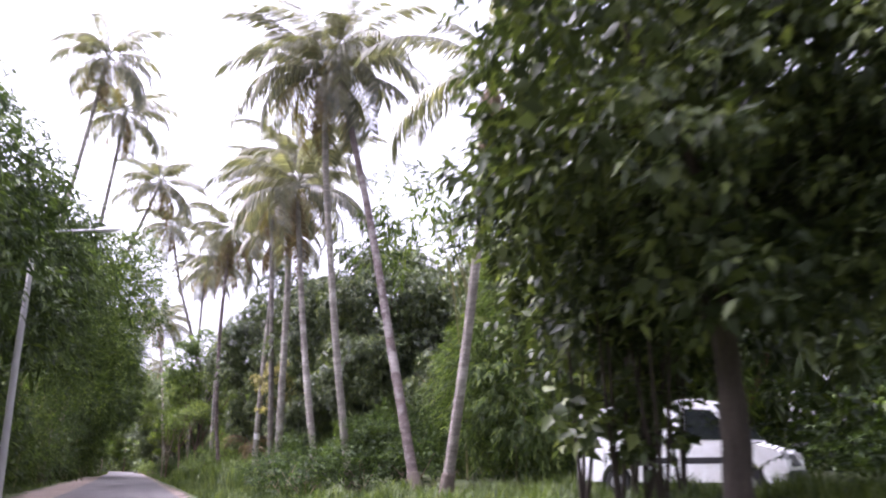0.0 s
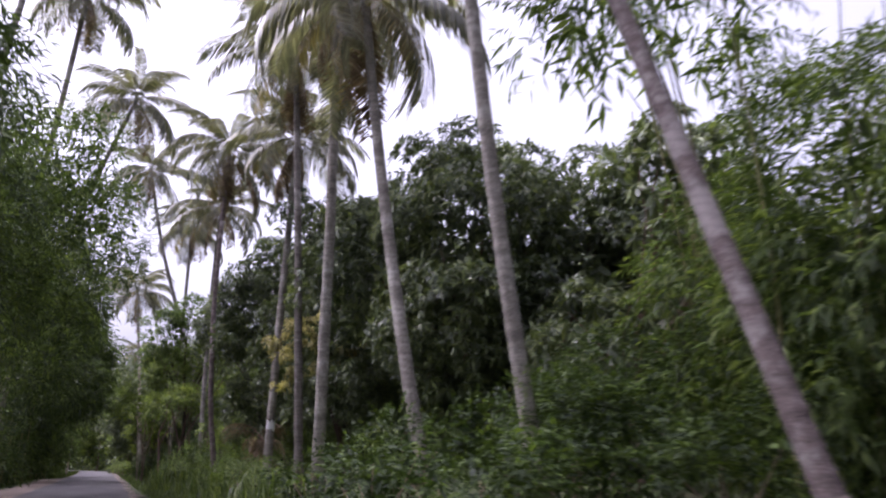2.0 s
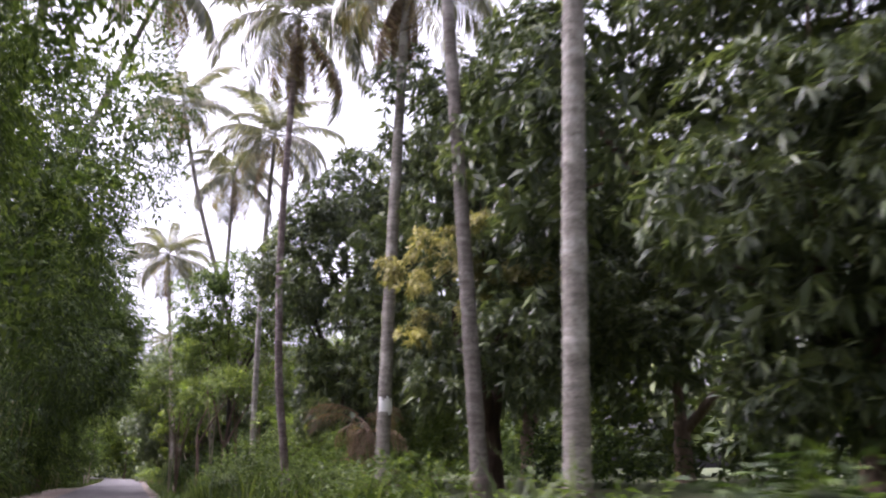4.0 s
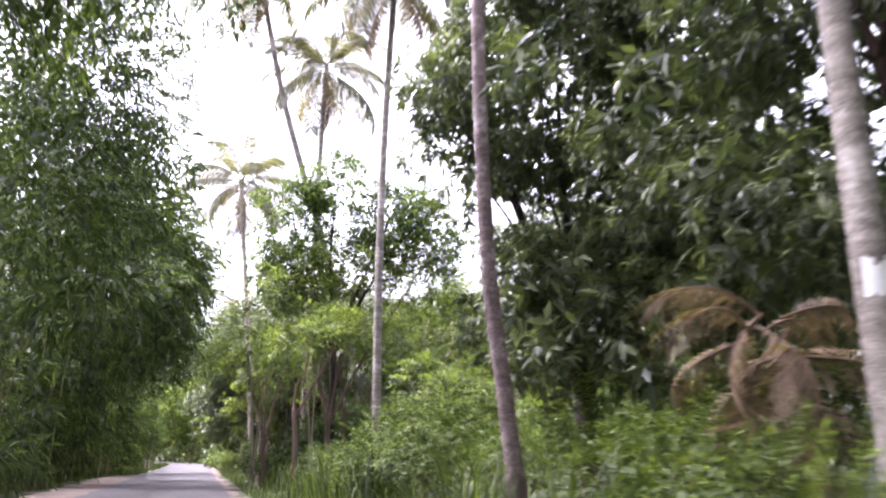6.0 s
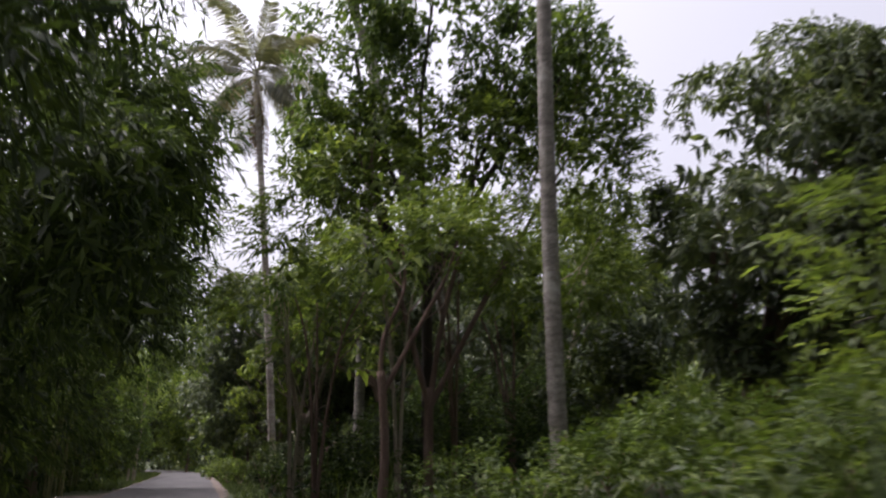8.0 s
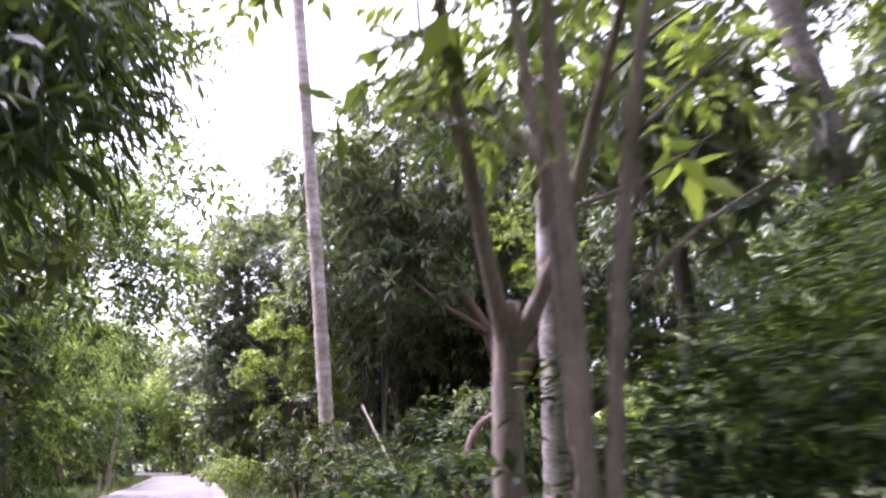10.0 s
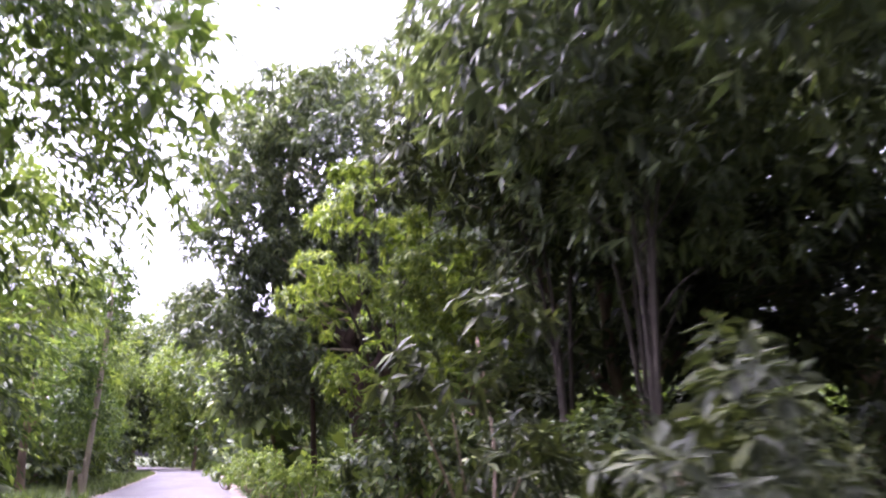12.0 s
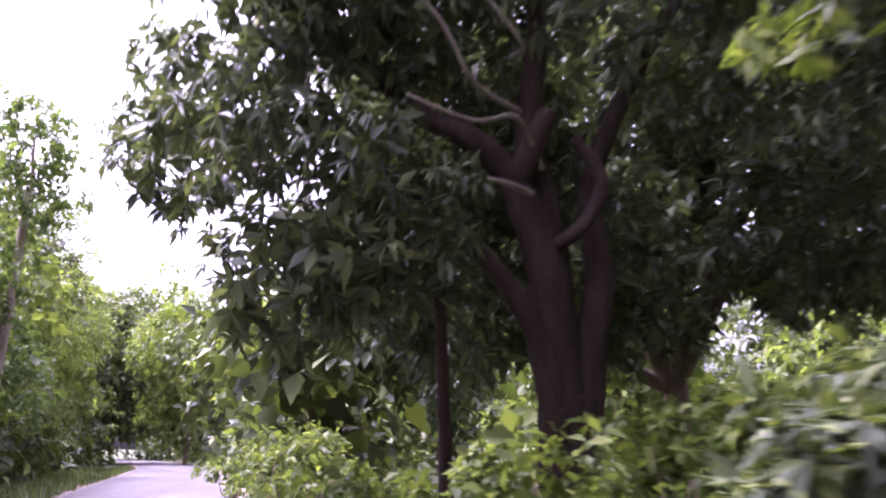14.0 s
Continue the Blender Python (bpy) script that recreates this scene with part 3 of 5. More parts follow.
coconut_palm((6.1, 36.8), [(5.69, 38.08, 5), (5.43, 39.38, 10)], (5.33, 40.5, 14.4), 0.167, 0.114, 4, 26, 6)
coconut_palm((5.78, 48.2), [(5.85, 48.0, 5), (5.91, 47.7, 10)], (5.95, 47.4, 18.2), 0.216, 0.144, 5, 26, 16)
coconut_palm((5.98, 52.95), [(5.89, 53.44, 5), (5.78, 53.94, 10), (5.64, 54.4, 15)], (5.5, 54.8, 19.4), 0.180, 0.126, 6, 26, 16)
mark_palm = coconut_palm((5.74, 61.05), [(6.03, 61.59, 5), (6.35, 62.1, 10), (6.71, 62.59, 15)], (6.95, 62.9, 18.4), 0.216, 0.153, 7, 26, 10, label="tall coconut palm with a white paint mark on its trunk")
coconut_palm((4.11, 85.48), [(4.11, 85.68, 5), (4.16, 85.75, 10), (4.3, 85.7, 15)], (4.6, 85.7, 20.8), 0.171, 0.126, 10, 26, 6)
coconut_palm((3.98, 68.05), [(3.75, 68.2, 2.4), (3.52, 68.37, 5), (3.43, 68.53, 10), (3.6, 68.6, 15)], (3.8, 68.7, 19.4), 0.150, 0.120, 12, 26, 12, label="coconut palm with curved foot and hanging dead fronds", bark=PALM_BARK_PINK)
coconut_palm((5.5, 96.6), [(4.8, 96.6, 5), (3.44, 96.7, 10), (1.0, 96.8, 18), (0.0, 96.9, 22)], (-1.0, 97.0, 27.0), 0.198, 0.135, 13, 24, 3, label="tall leaning coconut palm with dark trunk")
coconut_palm((2.4, 100), [(2.5, 100.1, 6), (2.7, 100.2, 13)], (3.0, 100.3, 23.1), 0.180, 0.135, 14, 26, 6)
coconut_palm((0.03, 106.6), [(-0.36, 106.59, 5), (-0.79, 106.59, 10), (-1.26, 106.59, 15)], (-1.5, 106.6, 17.8), 0.162, 0.126, 15, 24, 3, label="coconut palm with pale tan ringed trunk", bark=PALM_BARK_PALE)
coconut_palm((-9.2, 80.5), [(-7.6, 80, 10), (-4.6, 79.3, 19)], (-2.0, 79.0, 26.2), 0.198, 0.135, 17, 26, 5)
coconut_palm((-8.6, 71), [(-7.6, 70.6, 10), (-6.0, 70.2, 20)], (-4.9, 70.0, 29.0), 0.198, 0.144, 18, 26, 4)
coconut_palm((-9.5, 60), [(-8.6, 59.8, 10), (-7.0, 59.5, 20)], (-5.6, 59.2, 28.6), 0.180, 0.135, 19, 26, 4)
coconut_palm((-1.3, 150), [(-1.5, 150, 8), (-1.6, 150, 12)], (-1.7, 150, 17.0), 0.162, 0.126, 20, 20, 3, 0.75)

# white paint mark on one trunk
bm = bmesh.new()
for k in range(8):
    a0, a1 = [radians(205 + 130 * (k + d) / 8) for d in (0, 1)]
    zs = (2.78 + 0.05 * math.sin(k * 2.1), 3.22 + 0.06 * math.sin(k * 1.7 + 1))
    bm.faces.new([bm.verts.new((0.222 * math.cos(a) + 0.18, 0.222 * math.sin(a) + 0.33, z)) for a, z in ((a0, zs[0]), (a1, zs[0]), (a1, zs[1]), (a0, zs[1]))])
part("paint_mark", bm, plain("white_paint", (0.8, 0.8, 0.78), 0.7), mark_palm, "white paint mark")

# ---- the tree in front of the van ----
broad_tree("shade_tree", "broad dark green shade tree by the road", "tree", (7.4, 10.4),
           [(8.6, 10.5, 7.2, 4.4, 4.4, 4.2), (8.7, 14.9, 7.0, 2.8, 2.8, 3.6), (5.6, 9.6, 6.6, 2.4, 2.6, 2.8), (11.0, 16.8, 7.4, 2.8, 3.0, 3.8), (5.4, 11.8, 5.4, 1.4, 1.6, 1.9), (9.6, 16.5, 4.8, 3.0, 2.8, 2.4), (7.6, 13.4, 4.2, 2.2, 2.0, 1.7), (9.5, 15.0, 5.2, 2.6, 2.4, 2.4), (10.5, 9.0, 4.5, 3.0, 3.0, 2.2), (8.2, 14.6, 3.1, 1.8, 1.2, 0.9), (9.7, 15.6, 3.0, 1.5, 1.2, 0.75), (6.3, 13.0, 2.2, 1.1, 0.8, 0.5), (7.4, 13.3, 2.1, 1.0, 0.8, 0.5), (6.6, 9.4, 4.1, 1.5, 1.2, 0.9), (8.4, 9.4, 3.9, 1.6, 1.2, 1.0), (6.4, 9.1, 3.5, 1.2, 1.0, 0.9), (7.7, 17.2, 4.9, 1.5, 1.4, 2.4)],
           31, 22, "broad", SHADE_TREE_LEAF, 0.22, 3.0, bark=DARK_BARK, puff=0.36, ragged=0.25, under=0.9, fill=2.0, coarse=1.25, limb_count=3)
for x, y, s in ((8.0, 14.2, 41), (7.4, 12.2, 42), (8.8, 14.8, 43), (7.0, 12.9, 44), (8.5, 13.4, 45), (7.7, 13.3, 46), (6.7, 13.6, 47)):
    rng = np.random.default_rng(s)
    gz = float(ground_z(x, y)) - 0.05
    sap = thing("sapling", x, y, gz, "thin dark bare-stemmed sapling", "sapling", "saplings in front of the van")
    for k in range(3):
        d = rng.uniform(-0.5, 0.5, 2)
        wood("stem", rng, [(x, y, gz), (x + d[0] * 0.4, y + d[1] * 0.4, gz + 1.2), (x + d[0], y + d[1], gz + 3.4)], 0.045, 0.02, DARK_BARK, sap, (x, y, gz), 6, 4)
    leaves("crown", rng, [(x, y, 3.3, 0.9, 0.9, 0.8), (x + d[0] * 0.4, y + d[1] * 0.4, 1.7, 0.4, 0.4, 0.5)], 16, "broad", SHADE_TREE_LEAF, sap, (x, y, gz), 0.7)


def thin_tree(x, y, h, seed, bark, label, crown=0.8, material=AIRY):
    """A few thin stems from one foot with a small crown."""
    rng = np.random.default_rng(seed)
    z = float(ground_z(x, y)) - 0.05
    tree = thing("thin_tree", x, y, z, label, "tree", "thin thicket stems")
    for k in range(3):
        d = rng.uniform(-0.6, 0.6, 2)
        wood("stem", rng, [(x, y, z), (x + d[0] * 0.3, y + d[1] * 0.3, z + h * 0.45), (x + d[0] * 0.8, y + d[1], z + h * 0.8), (x + d[0] * 1.6, y + d[1] * 1.4, z + h)], 0.055, 0.014, bark, tree, (x, y, z), 6, 4)
        for j in range(3):
            f = rng.uniform(0.4, 0.85)
            p = np.array([x + d[0] * f, y + d[1] * f, z + h * f])
            e = p + [rng.uniform(-0.9, 0.9), rng.uniform(-0.7, 0.7), rng.uniform(0.3, 1.0)]
            wood("twig", rng, [p, (p + e) / 2 + rng.uniform(-0.1, 0.1, 3), e], 0.02, 0.006, bark, tree, (x, y, z), 5, 3)
    if crown:
        leaves("crown", rng, [(x, y, z + h, crown, crown, crown * 0.7)], 20, "feather", material, tree, (x, y, z), 0.8, fill=0.5)
    return tree


TR = random.Random(17)
for k, (x, y) in enumerate(((0.2, 90.2), (2.1, 90.6), (3.6, 91.2), (5.0, 91.0), (-0.2, 92.4))):
    thin_tree(x, y, TR.uniform(4.2, 6.0), 400 + k, (RED_BARK, PALE_BARK, TREE_BARK)[k % 3], "thin reddish-brown stems in the roadside thicket" if k % 3 == 0 else "thin pale stems in the roadside thicket")

# ---- bamboo and mango trees on the verge side ----
bamboo_clump((12.0, 31.5), [(12.4, 30.0, 4.6, 3.0, 3.6, 5.0), (15.0, 33.5, 5.4, 3.8, 3.8, 5.4), (13.2, 36.0, 4.2, 2.2, 2.4, 4.2), (17.0, 28.0, 6.5, 4.4, 4.0, 6.4), (12.6, 31.0, 2.2, 3.2, 3.4, 2.4)], 51, 13, 1.1, "light green bamboo thicket behind palms", BAMBOO_FRESH, culms=5, spread=2.5, reach=(-2, 0), height=11)
bamboo_clump((13.5, 36.0), [(9.6, 33.5, 11.6, 2.4, 2.0, 2.6), (12.0, 34.0, 10.8, 2.2, 2.0, 2.2), (8.0, 33.0, 9.8, 1.8, 1.6, 1.6)], 52, 5, 1.1, "tall arching bamboo with sparse leafy tips", BAMBOO_FRESH, culms=9, spread=1.0, reach=(-4.5, -2), height=14)
MG = dict(name="mango_tree", category="tree", style="mango", material=MANGO, group="mango trees")
broad_tree(label="dome-shaped dark green mango tree", base=(13.6, 40.8), lobes=[(14.9, 40.2, 9.2, 2.4, 2.6, 3.4), (13.0, 41.5, 4.2, 2.8, 2.8, 2.9), (17.4, 41.4, 7.4, 3.0, 3.2, 4.4)], seed=61, density=12, fill=1.7, coarse=1.5, under=0.8, r0=0.35, scale=1.0, **MG)
broad_tree(label="large spreading dark green mango tree", base=(14.0, 51), lobes=[(12.4, 49.6, 10.6, 4.4, 4.4, 4.4), (16.2, 47.6, 10.0, 3.6, 3.6, 4.2), (18.6, 45.8, 9.4, 3.4, 3.4, 3.8), (8.6, 53.4, 9.0, 3.2, 3.2, 4.2), (10.6, 48.5, 6.0, 3.4, 3.6, 4.2), (15, 47, 6.0, 4.0, 3.4, 4.0), (19.5, 47, 7, 4, 4, 4.6), (12.5, 49, 3.2, 4, 3, 2.4)], seed=62, density=10.5, fill=1.9, coarse=1.5, r0=0.45, scale=1.05, **MG)
broad_tree(label="large dark mango tree with yellow young leaves", base=(9.9, 63.3), lobes=[(10.8, 60.5, 10.8, 4.4, 4.2, 4.8), (8.6, 60.4, 7.6, 2.5, 2.6, 3.0), (8.2, 64.6, 9.4, 2.7, 2.8, 3.6), (7.4, 65.2, 5.2, 2.3, 2.4, 2.2), (8.0, 63.0, 13.2, 2.8, 2.8, 2.8), (7.2, 67.6, 7.6, 2.2, 2.2, 2.6), (7.6, 60.4, 3.7, 1.6, 1.5, 1.0), (9.2, 60.8, 4.5, 1.8, 1.6, 1.4), (12.5, 58, 7.5, 3.8, 3.8, 4.2), (9.4, 57.0, 6.4, 2.8, 2.6, 2.6), (13, 64, 8, 4.4, 4.4, 5), (11.4, 63.5, 12.0, 3.0, 3.2, 3.2), (8.8, 60.6, 11.6, 2.1, 2.1, 2.8), (9.6, 57.8, 4.4, 2.8, 2.2, 1.8), (12.0, 56.5, 4.6, 2.6, 2.2, 2.0)], seed=63, density=15, coarse=1.6, fill=1.7, limb_count=3, under=0.95, r0=0.42, fork=2.2, bark=BROWN_BARK, scale=0.82, young=[(6.0, 59.4, 6.7, 0.9, 0.9, 0.5), (6.9, 59.0, 7.4, 1.1, 1.0, 0.6), (7.6, 58.4, 6.6, 1.1, 1.0, 0.5), (6.6, 60.2, 5.5, 0.7, 0.7, 0.4), (8.4, 58.0, 7.8, 1.0, 0.9, 0.6), (8.0, 58.4, 5.6, 0.9, 0.9, 0.45), (9.2, 57.6, 6.4, 1.0, 0.9, 0.5), (5.9, 57.9, 6.0, 0.5, 0.5, 0.4), (5.8, 58.0, 4.6, 0.45, 0.45, 0.35)], **MG)
broad_tree(label="dark mango tree reaching over a palm", base=(7.6, 74), lobes=[(6.8, 73, 10.4, 3.8, 3.8, 4.6), (4.6, 72.4, 9.0, 2.2, 2.2, 2.6), (8.6, 71.5, 6.4, 3.4, 3.0, 3.6), (6.4, 72, 5.0, 2.4, 2.2, 2.2), (11, 74, 8.5, 4.4, 4.4, 5.2), (7.0, 70.8, 12.5, 3.2, 3.0, 2.8), (9.8, 71.5, 11.5, 3.0, 3.0, 3.0), (5.7, 70.4, 4.4, 1.9, 1.7, 2.0), (7.6, 69.4, 3.6, 2.1, 1.8, 1.9), (9.6, 68.8, 5.6, 2.4, 2.0, 2.4), (3.5, 71.6, 9.4, 1.3, 1.5, 1.3), (3.7, 67.0, 8.2, 0.9, 0.8, 0.7)], seed=64, density=15, coarse=1.6, fill=1.6, limb_count=4, under=0.9, r0=0.36, fork=2.6, bark=DARK_BARK, scale=0.8, **MG)
broad_tree(label="rounded mango tree beyond the bushes", base=(11, 90), lobes=[(12.7, 89.6, 8.6, 4.2, 4.0, 4.2), (9.4, 88.4, 6.4, 2.2, 2.4, 2.5), (10.8, 88.0, 4.4, 2.8, 2.6, 2.4), (13.6, 87.2, 4.6, 3.0, 2.8, 2.6), (15, 88.6, 7.4, 3.6, 3.6, 4.2), (14.6, 89.4, 11.4, 2.2, 2.2, 2.0)], seed=65, density=14, coarse=1.4, fill=1.5, under=0.8, r0=0.36, scale=0.95, **MG)
forked = broad_tree(label="mango tree with low forked limbs", base=(5.35, 111.2), lobes=[(3.2, 112.0, 9.6, 3.8, 3.8, 4.0), (0.9, 111.5, 8.4, 2.3, 2.4, 3.2), (7.4, 113, 9.4, 4.4, 4.4, 4.0), (8.5, 109.5, 6.8, 3.2, 2.8, 2.4), (2.2, 110.6, 6.2, 2.0, 1.8, 1.8), (4.5, 116, 6.5, 3.5, 3, 3.5), (1.5, 114.6, 9.2, 2.1, 2.4, 2.0), (2.2, 117.5, 9.6, 2.4, 2.4, 2.2), (0.9, 115.2, 7.0, 1.8, 2.0, 1.3), (1.0, 117.8, 8.0, 1.8, 2.0, 1.4), (3.6, 117.0, 7.4, 2.2, 2.0, 1.6), (6.0, 121.0, 8.4, 3.0, 3.0, 2.6), (5.0, 113.5, 11.8, 3.4, 3.4, 2.4), (2.2, 120.5, 9.4, 2.6, 2.6, 2.2), (6.5, 117.0, 9.6, 3.2, 3.0, 2.6), (9.8, 106.0, 5.6, 2.4, 2.2, 2.8), (3.0, 119.0, 10.8, 2.6, 2.4, 2.0), (2.9, 115.6, 5.7, 1.9, 2.2, 1.3), (2.6, 118.4, 7.6, 2.4, 2.2, 1.6), (5.2, 118.5, 9.0, 2.8, 2.8, 2.4)], seed=66, density=12, fill=1.6, coarse=1.3, limbs=False, under=0.95, r0=0.32, fork=3.3, scale=0.9, **MG)
big_tree = broad_tree(label="big dark tree overhanging the road", base=(0.85, 131.3), lobes=[(-4.4, 134.2, 5.9, 1.5, 2.0, 1.6), (-1.5, 131.4, 3.6, 1.3, 1.2, 1.2), (-0.5, 132.8, 6.0, 2.2, 1.8, 2.0), (-3.6, 131, 5.7, 1.5, 1.8, 1.7), (-3.1, 131.2, 8.3, 2.2, 2.4, 2.2), (-3.2, 131, 10.6, 2.1, 2.6, 2.2), (-2.1, 130.8, 4.1, 1.8, 2.0, 1.9), (-2.9, 130.7, 3.2, 1.2, 1.4, 1.2), (-0.6, 131.6, 8.8, 2.4, 2.2, 2.4), (-1.8, 131.5, 12.8, 2.4, 2.4, 1.8), (1.0, 131.2, 13.4, 2.6, 2.6, 1.8), (-1.9, 131.2, 7.0, 1.7, 1.6, 1.6), (2.4, 130.5, 8.2, 3.6, 3.4, 3.6), (4.6, 127.8, 6.6, 3.2, 2.8, 3.2), (-0.9, 134, 4.2, 2.2, 2.2, 2.4), (0.0, 129.2, 11.2, 3.4, 3.2, 2.6), (0.6, 132.8, 5.6, 2.2, 1.8, 1.9), (6.4, 132, 5.8, 3.0, 3.0, 3.6), (8.6, 128, 6.6, 3.0, 3.0, 4.2), (3.0, 133.5, 4.4, 2.6, 2.4, 2.4)], seed=67, density=15, fill=3.2, coarse=1.3, limbs=False, under=0.95, r0=0.4, fork=1.9, bark=BROWN_BARK, scale=0.78, **MG)
rng = np.random.default_rng(671)
for pts, r0, r1 in (([(5.3, 111.2, 2.9), (4.95, 111.1, 4.1), (4.55, 111.0, 5.0), (3.85, 111.0, 6.1), (3.0, 111.6, 8.2)], 0.27, 0.08), ([(5.35, 111.2, 2.9), (6.0, 111.1, 4.3), (7.1, 111.0, 5.6), (7.9, 111.2, 7.1), (8.4, 112.0, 9.2)], 0.26, 0.08),
                    ([(4.7, 111.05, 4.7), (4.1, 110.6, 5.0), (3.2, 110.2, 5.4), (2.3, 110.4, 6.2)], 0.11, 0.04), ([(7.3, 111.0, 5.9), (8.2, 110.2, 6.2), (9.2, 109.6, 6.9)], 0.12, 0.04), ([(4.2, 111.0, 5.6), (4.6, 112.0, 7.2), (5.2, 113.2, 9.8)], 0.13, 0.05)):
    wood("limb", rng, pts, r0, r1, TREE_BARK, forked, forked.location, 10, 6)
rng = np.random.default_rng(670)
for pts, r0, r1 in (([(0.86, 131.3, 0.9), (0.74, 131.2, 2.4), (0.55, 131.1, 3.8), (0.1, 131.1, 4.9), (-0.5, 131.0, 5.4), (-1.1, 131.1, 5.7), (-1.95, 131.6, 6.7), (-2.6, 131.8, 7.6)], 0.34, 0.07),
                    ([(0.9, 131.4, 0.9), (0.82, 131.4, 2.6), (0.7, 131.3, 4.2), (0.45, 131.3, 5.6), (0.6, 131.2, 7.4), (0.3, 131.0, 9.6)], 0.36, 0.09),
                    ([(1.0, 131.3, 1.1), (1.25, 131.3, 2.6), (1.4, 131.2, 3.6), (1.3, 131.2, 4.8), (1.7, 131.0, 6.0), (2.8, 130.8, 8.0)], 0.3, 0.08),
                    ([(0.7, 131.1, 1.4), (0.35, 131.0, 2.8), (-0.3, 130.9, 3.7), (-1.0, 130.8, 4.3), (-2.4, 130.9, 5.4)], 0.2, 0.04),
                    ([(-0.7, 131.6, 0.2), (-0.75, 131.5, 1.8), (-0.9, 131.2, 4.0)], 0.12, 0.06),
                    ([(0.6, 131.0, 3.9), (1.0, 130.7, 4.2), (1.25, 130.65, 4.8), (0.9, 130.7, 5.4)], 0.11, 0.09), ([(0.2, 131.0, 4.9), (0.35, 130.8, 5.3), (0.55, 130.7, 5.75)], 0.2, 0.15)):
    wood("stem", rng, pts, r0, r1, BROWN_BARK, big_tree, big_tree.location, 9, 6)
for pts in ([(0.5, 130.9, 5.0), (0.0, 130.4, 5.5), (-0.7, 130.0, 5.25), (-1.6, 129.7, 5.4)], [(0.2, 130.9, 5.8), (-0.6, 130.3, 5.9), (-1.2, 129.9, 6.6), (-2.0, 129.8, 7.2)], [(0.3, 130.8, 4.6), (-0.3, 130.2, 4.55), (-0.9, 130.0, 4.5)], [(0.1, 130.9, 6.6), (0.0, 130.1, 6.4), (-0.6, 129.8, 6.9)]):
    wood("branch", rng, pts, 0.05, 0.02, PALE_BARK, big_tree, big_tree.location, 6, 5, label="pale bare branch")
broad_tree(label="mango tree in the grove behind", base=(20, 68), lobes=[(19, 67, 10, 6, 6, 6), (25, 60, 9, 6, 6, 6)], seed=68, density=3, r0=0.4, scale=1.7, **MG)
broad_tree(label="mango tree in the grove behind", base=(18, 80), lobes=[(17, 80, 8, 5, 5, 5.5), (22, 86, 9, 5.5, 5.5, 6)], seed=69, density=3.4, r0=0.4, scale=1.7, **MG)
broad_tree(label="mango tree in the grove behind", base=(11, 121.5), lobes=[(12.5, 120, 8.4, 5, 5, 5.4), (17, 112, 8.6, 5.5, 5.5, 5.6), (8.2, 124.4, 7.0, 3.4, 3.4, 4.6), (5.6, 125.2, 9.4, 3.0, 2.8, 2.6), (15.0, 116.0, 4.2, 3.0, 3.0, 2.6)], seed=70, density=4.2, fill=1.6, coarse=1.3, r0=0.4, scale=1.5, **MG)
broad_tree(label="dark mango tree behind the overhanging tree", base=(7, 140), lobes=[(4.6, 139, 7.6, 4.2, 3.6, 4.6), (9.6, 137, 7.2, 4.2, 4.2, 5.0), (1.6, 141, 5.0, 3.2, 2.6, 3.6), (8.5, 134, 10.5, 4.0, 4.0, 3.4), (0.6, 136.6, 8.6, 3.0, 2.4, 3.2), (4.5, 135.6, 10.4, 3.2, 2.8, 2.6)], seed=74, density=4.5, fill=2.6, coarse=1.3, r0=0.35, scale=1.35, **MG)
broad_tree(label="mango tree in the grove behind", base=(26, 36), lobes=[(25, 36, 8, 6, 6, 7), (22, 24, 8, 5.5, 5.5, 7)], seed=71, density=3, r0=0.4, scale=1.7, **MG)

# roadside thicket with forked trunk
FT = dict(name="thicket_tree", category="tree", style="feather", material=FEATHER, group="thicket trees")
broad_tree(label="airy light green thicket tree", base=(2.8, 90.5), lobes=[(1.4, 91.0, 8.6, 2.0, 1.8, 2.2), (4.2, 91.0, 9.0, 2.3, 2.0, 2.4), (6.6, 90.6, 8.6, 2.0, 2.2, 3.0), (2.6, 89.8, 7.2, 2.0, 1.5, 1.5), (0.4, 90.8, 7.6, 1.4, 1.4, 1.7), (5.6, 89.4, 5.6, 2.0, 2.0, 2.0), (0.0, 91.5, 6.2, 1.8, 2.0, 2.0)], seed=81, density=20, limb_count=3, r0=0.13, fork=3.0, bark=RED_BARK, ragged=0.45, **FT)
broad_tree(label="tall airy tree with small dark green leaves", base=(3.1, 92.2), lobes=[(1.0, 91.6, 11.6, 2.0, 1.8, 2.2), (3.0, 91.0, 13.0, 2.2, 2.0, 2.0), (5.4, 90.6, 11.4, 2.0, 1.9, 2.2), (0.6, 93.0, 9.4, 1.5, 1.5, 1.7), (6.6, 90.0, 12.2, 1.4, 1.4, 1.4), (0.5, 92.4, 9.2, 1.4, 1.5, 2.0), (7.6, 91.0, 10.4, 1.7, 1.6, 2.4), (2.4, 92.0, 10.0, 1.9, 1.6, 1.7), (4.8, 91.6, 9.8, 1.9, 1.6, 1.7)], seed=89, density=26, limb_count=6, fill=1.5, coarse=1.2, r0=0.16, fork=6.0, bark=DARK_BARK, ragged=0.4, name="tall_tree", category="tree", style="broad", material=AIRY, scale=0.8, puff=0.34)
broad_tree(label="small forked tree with flat green crown", base=(1.2, 87.6), lobes=[(1.6, 87.6, 5.6, 1.5, 1.3, 0.7), (3.0, 88.4, 6.0, 1.5, 1.4, 0.8)], seed=82, density=44, fill=0.3, r0=0.1, fork=3.2, bark=RED_BARK, **FT)
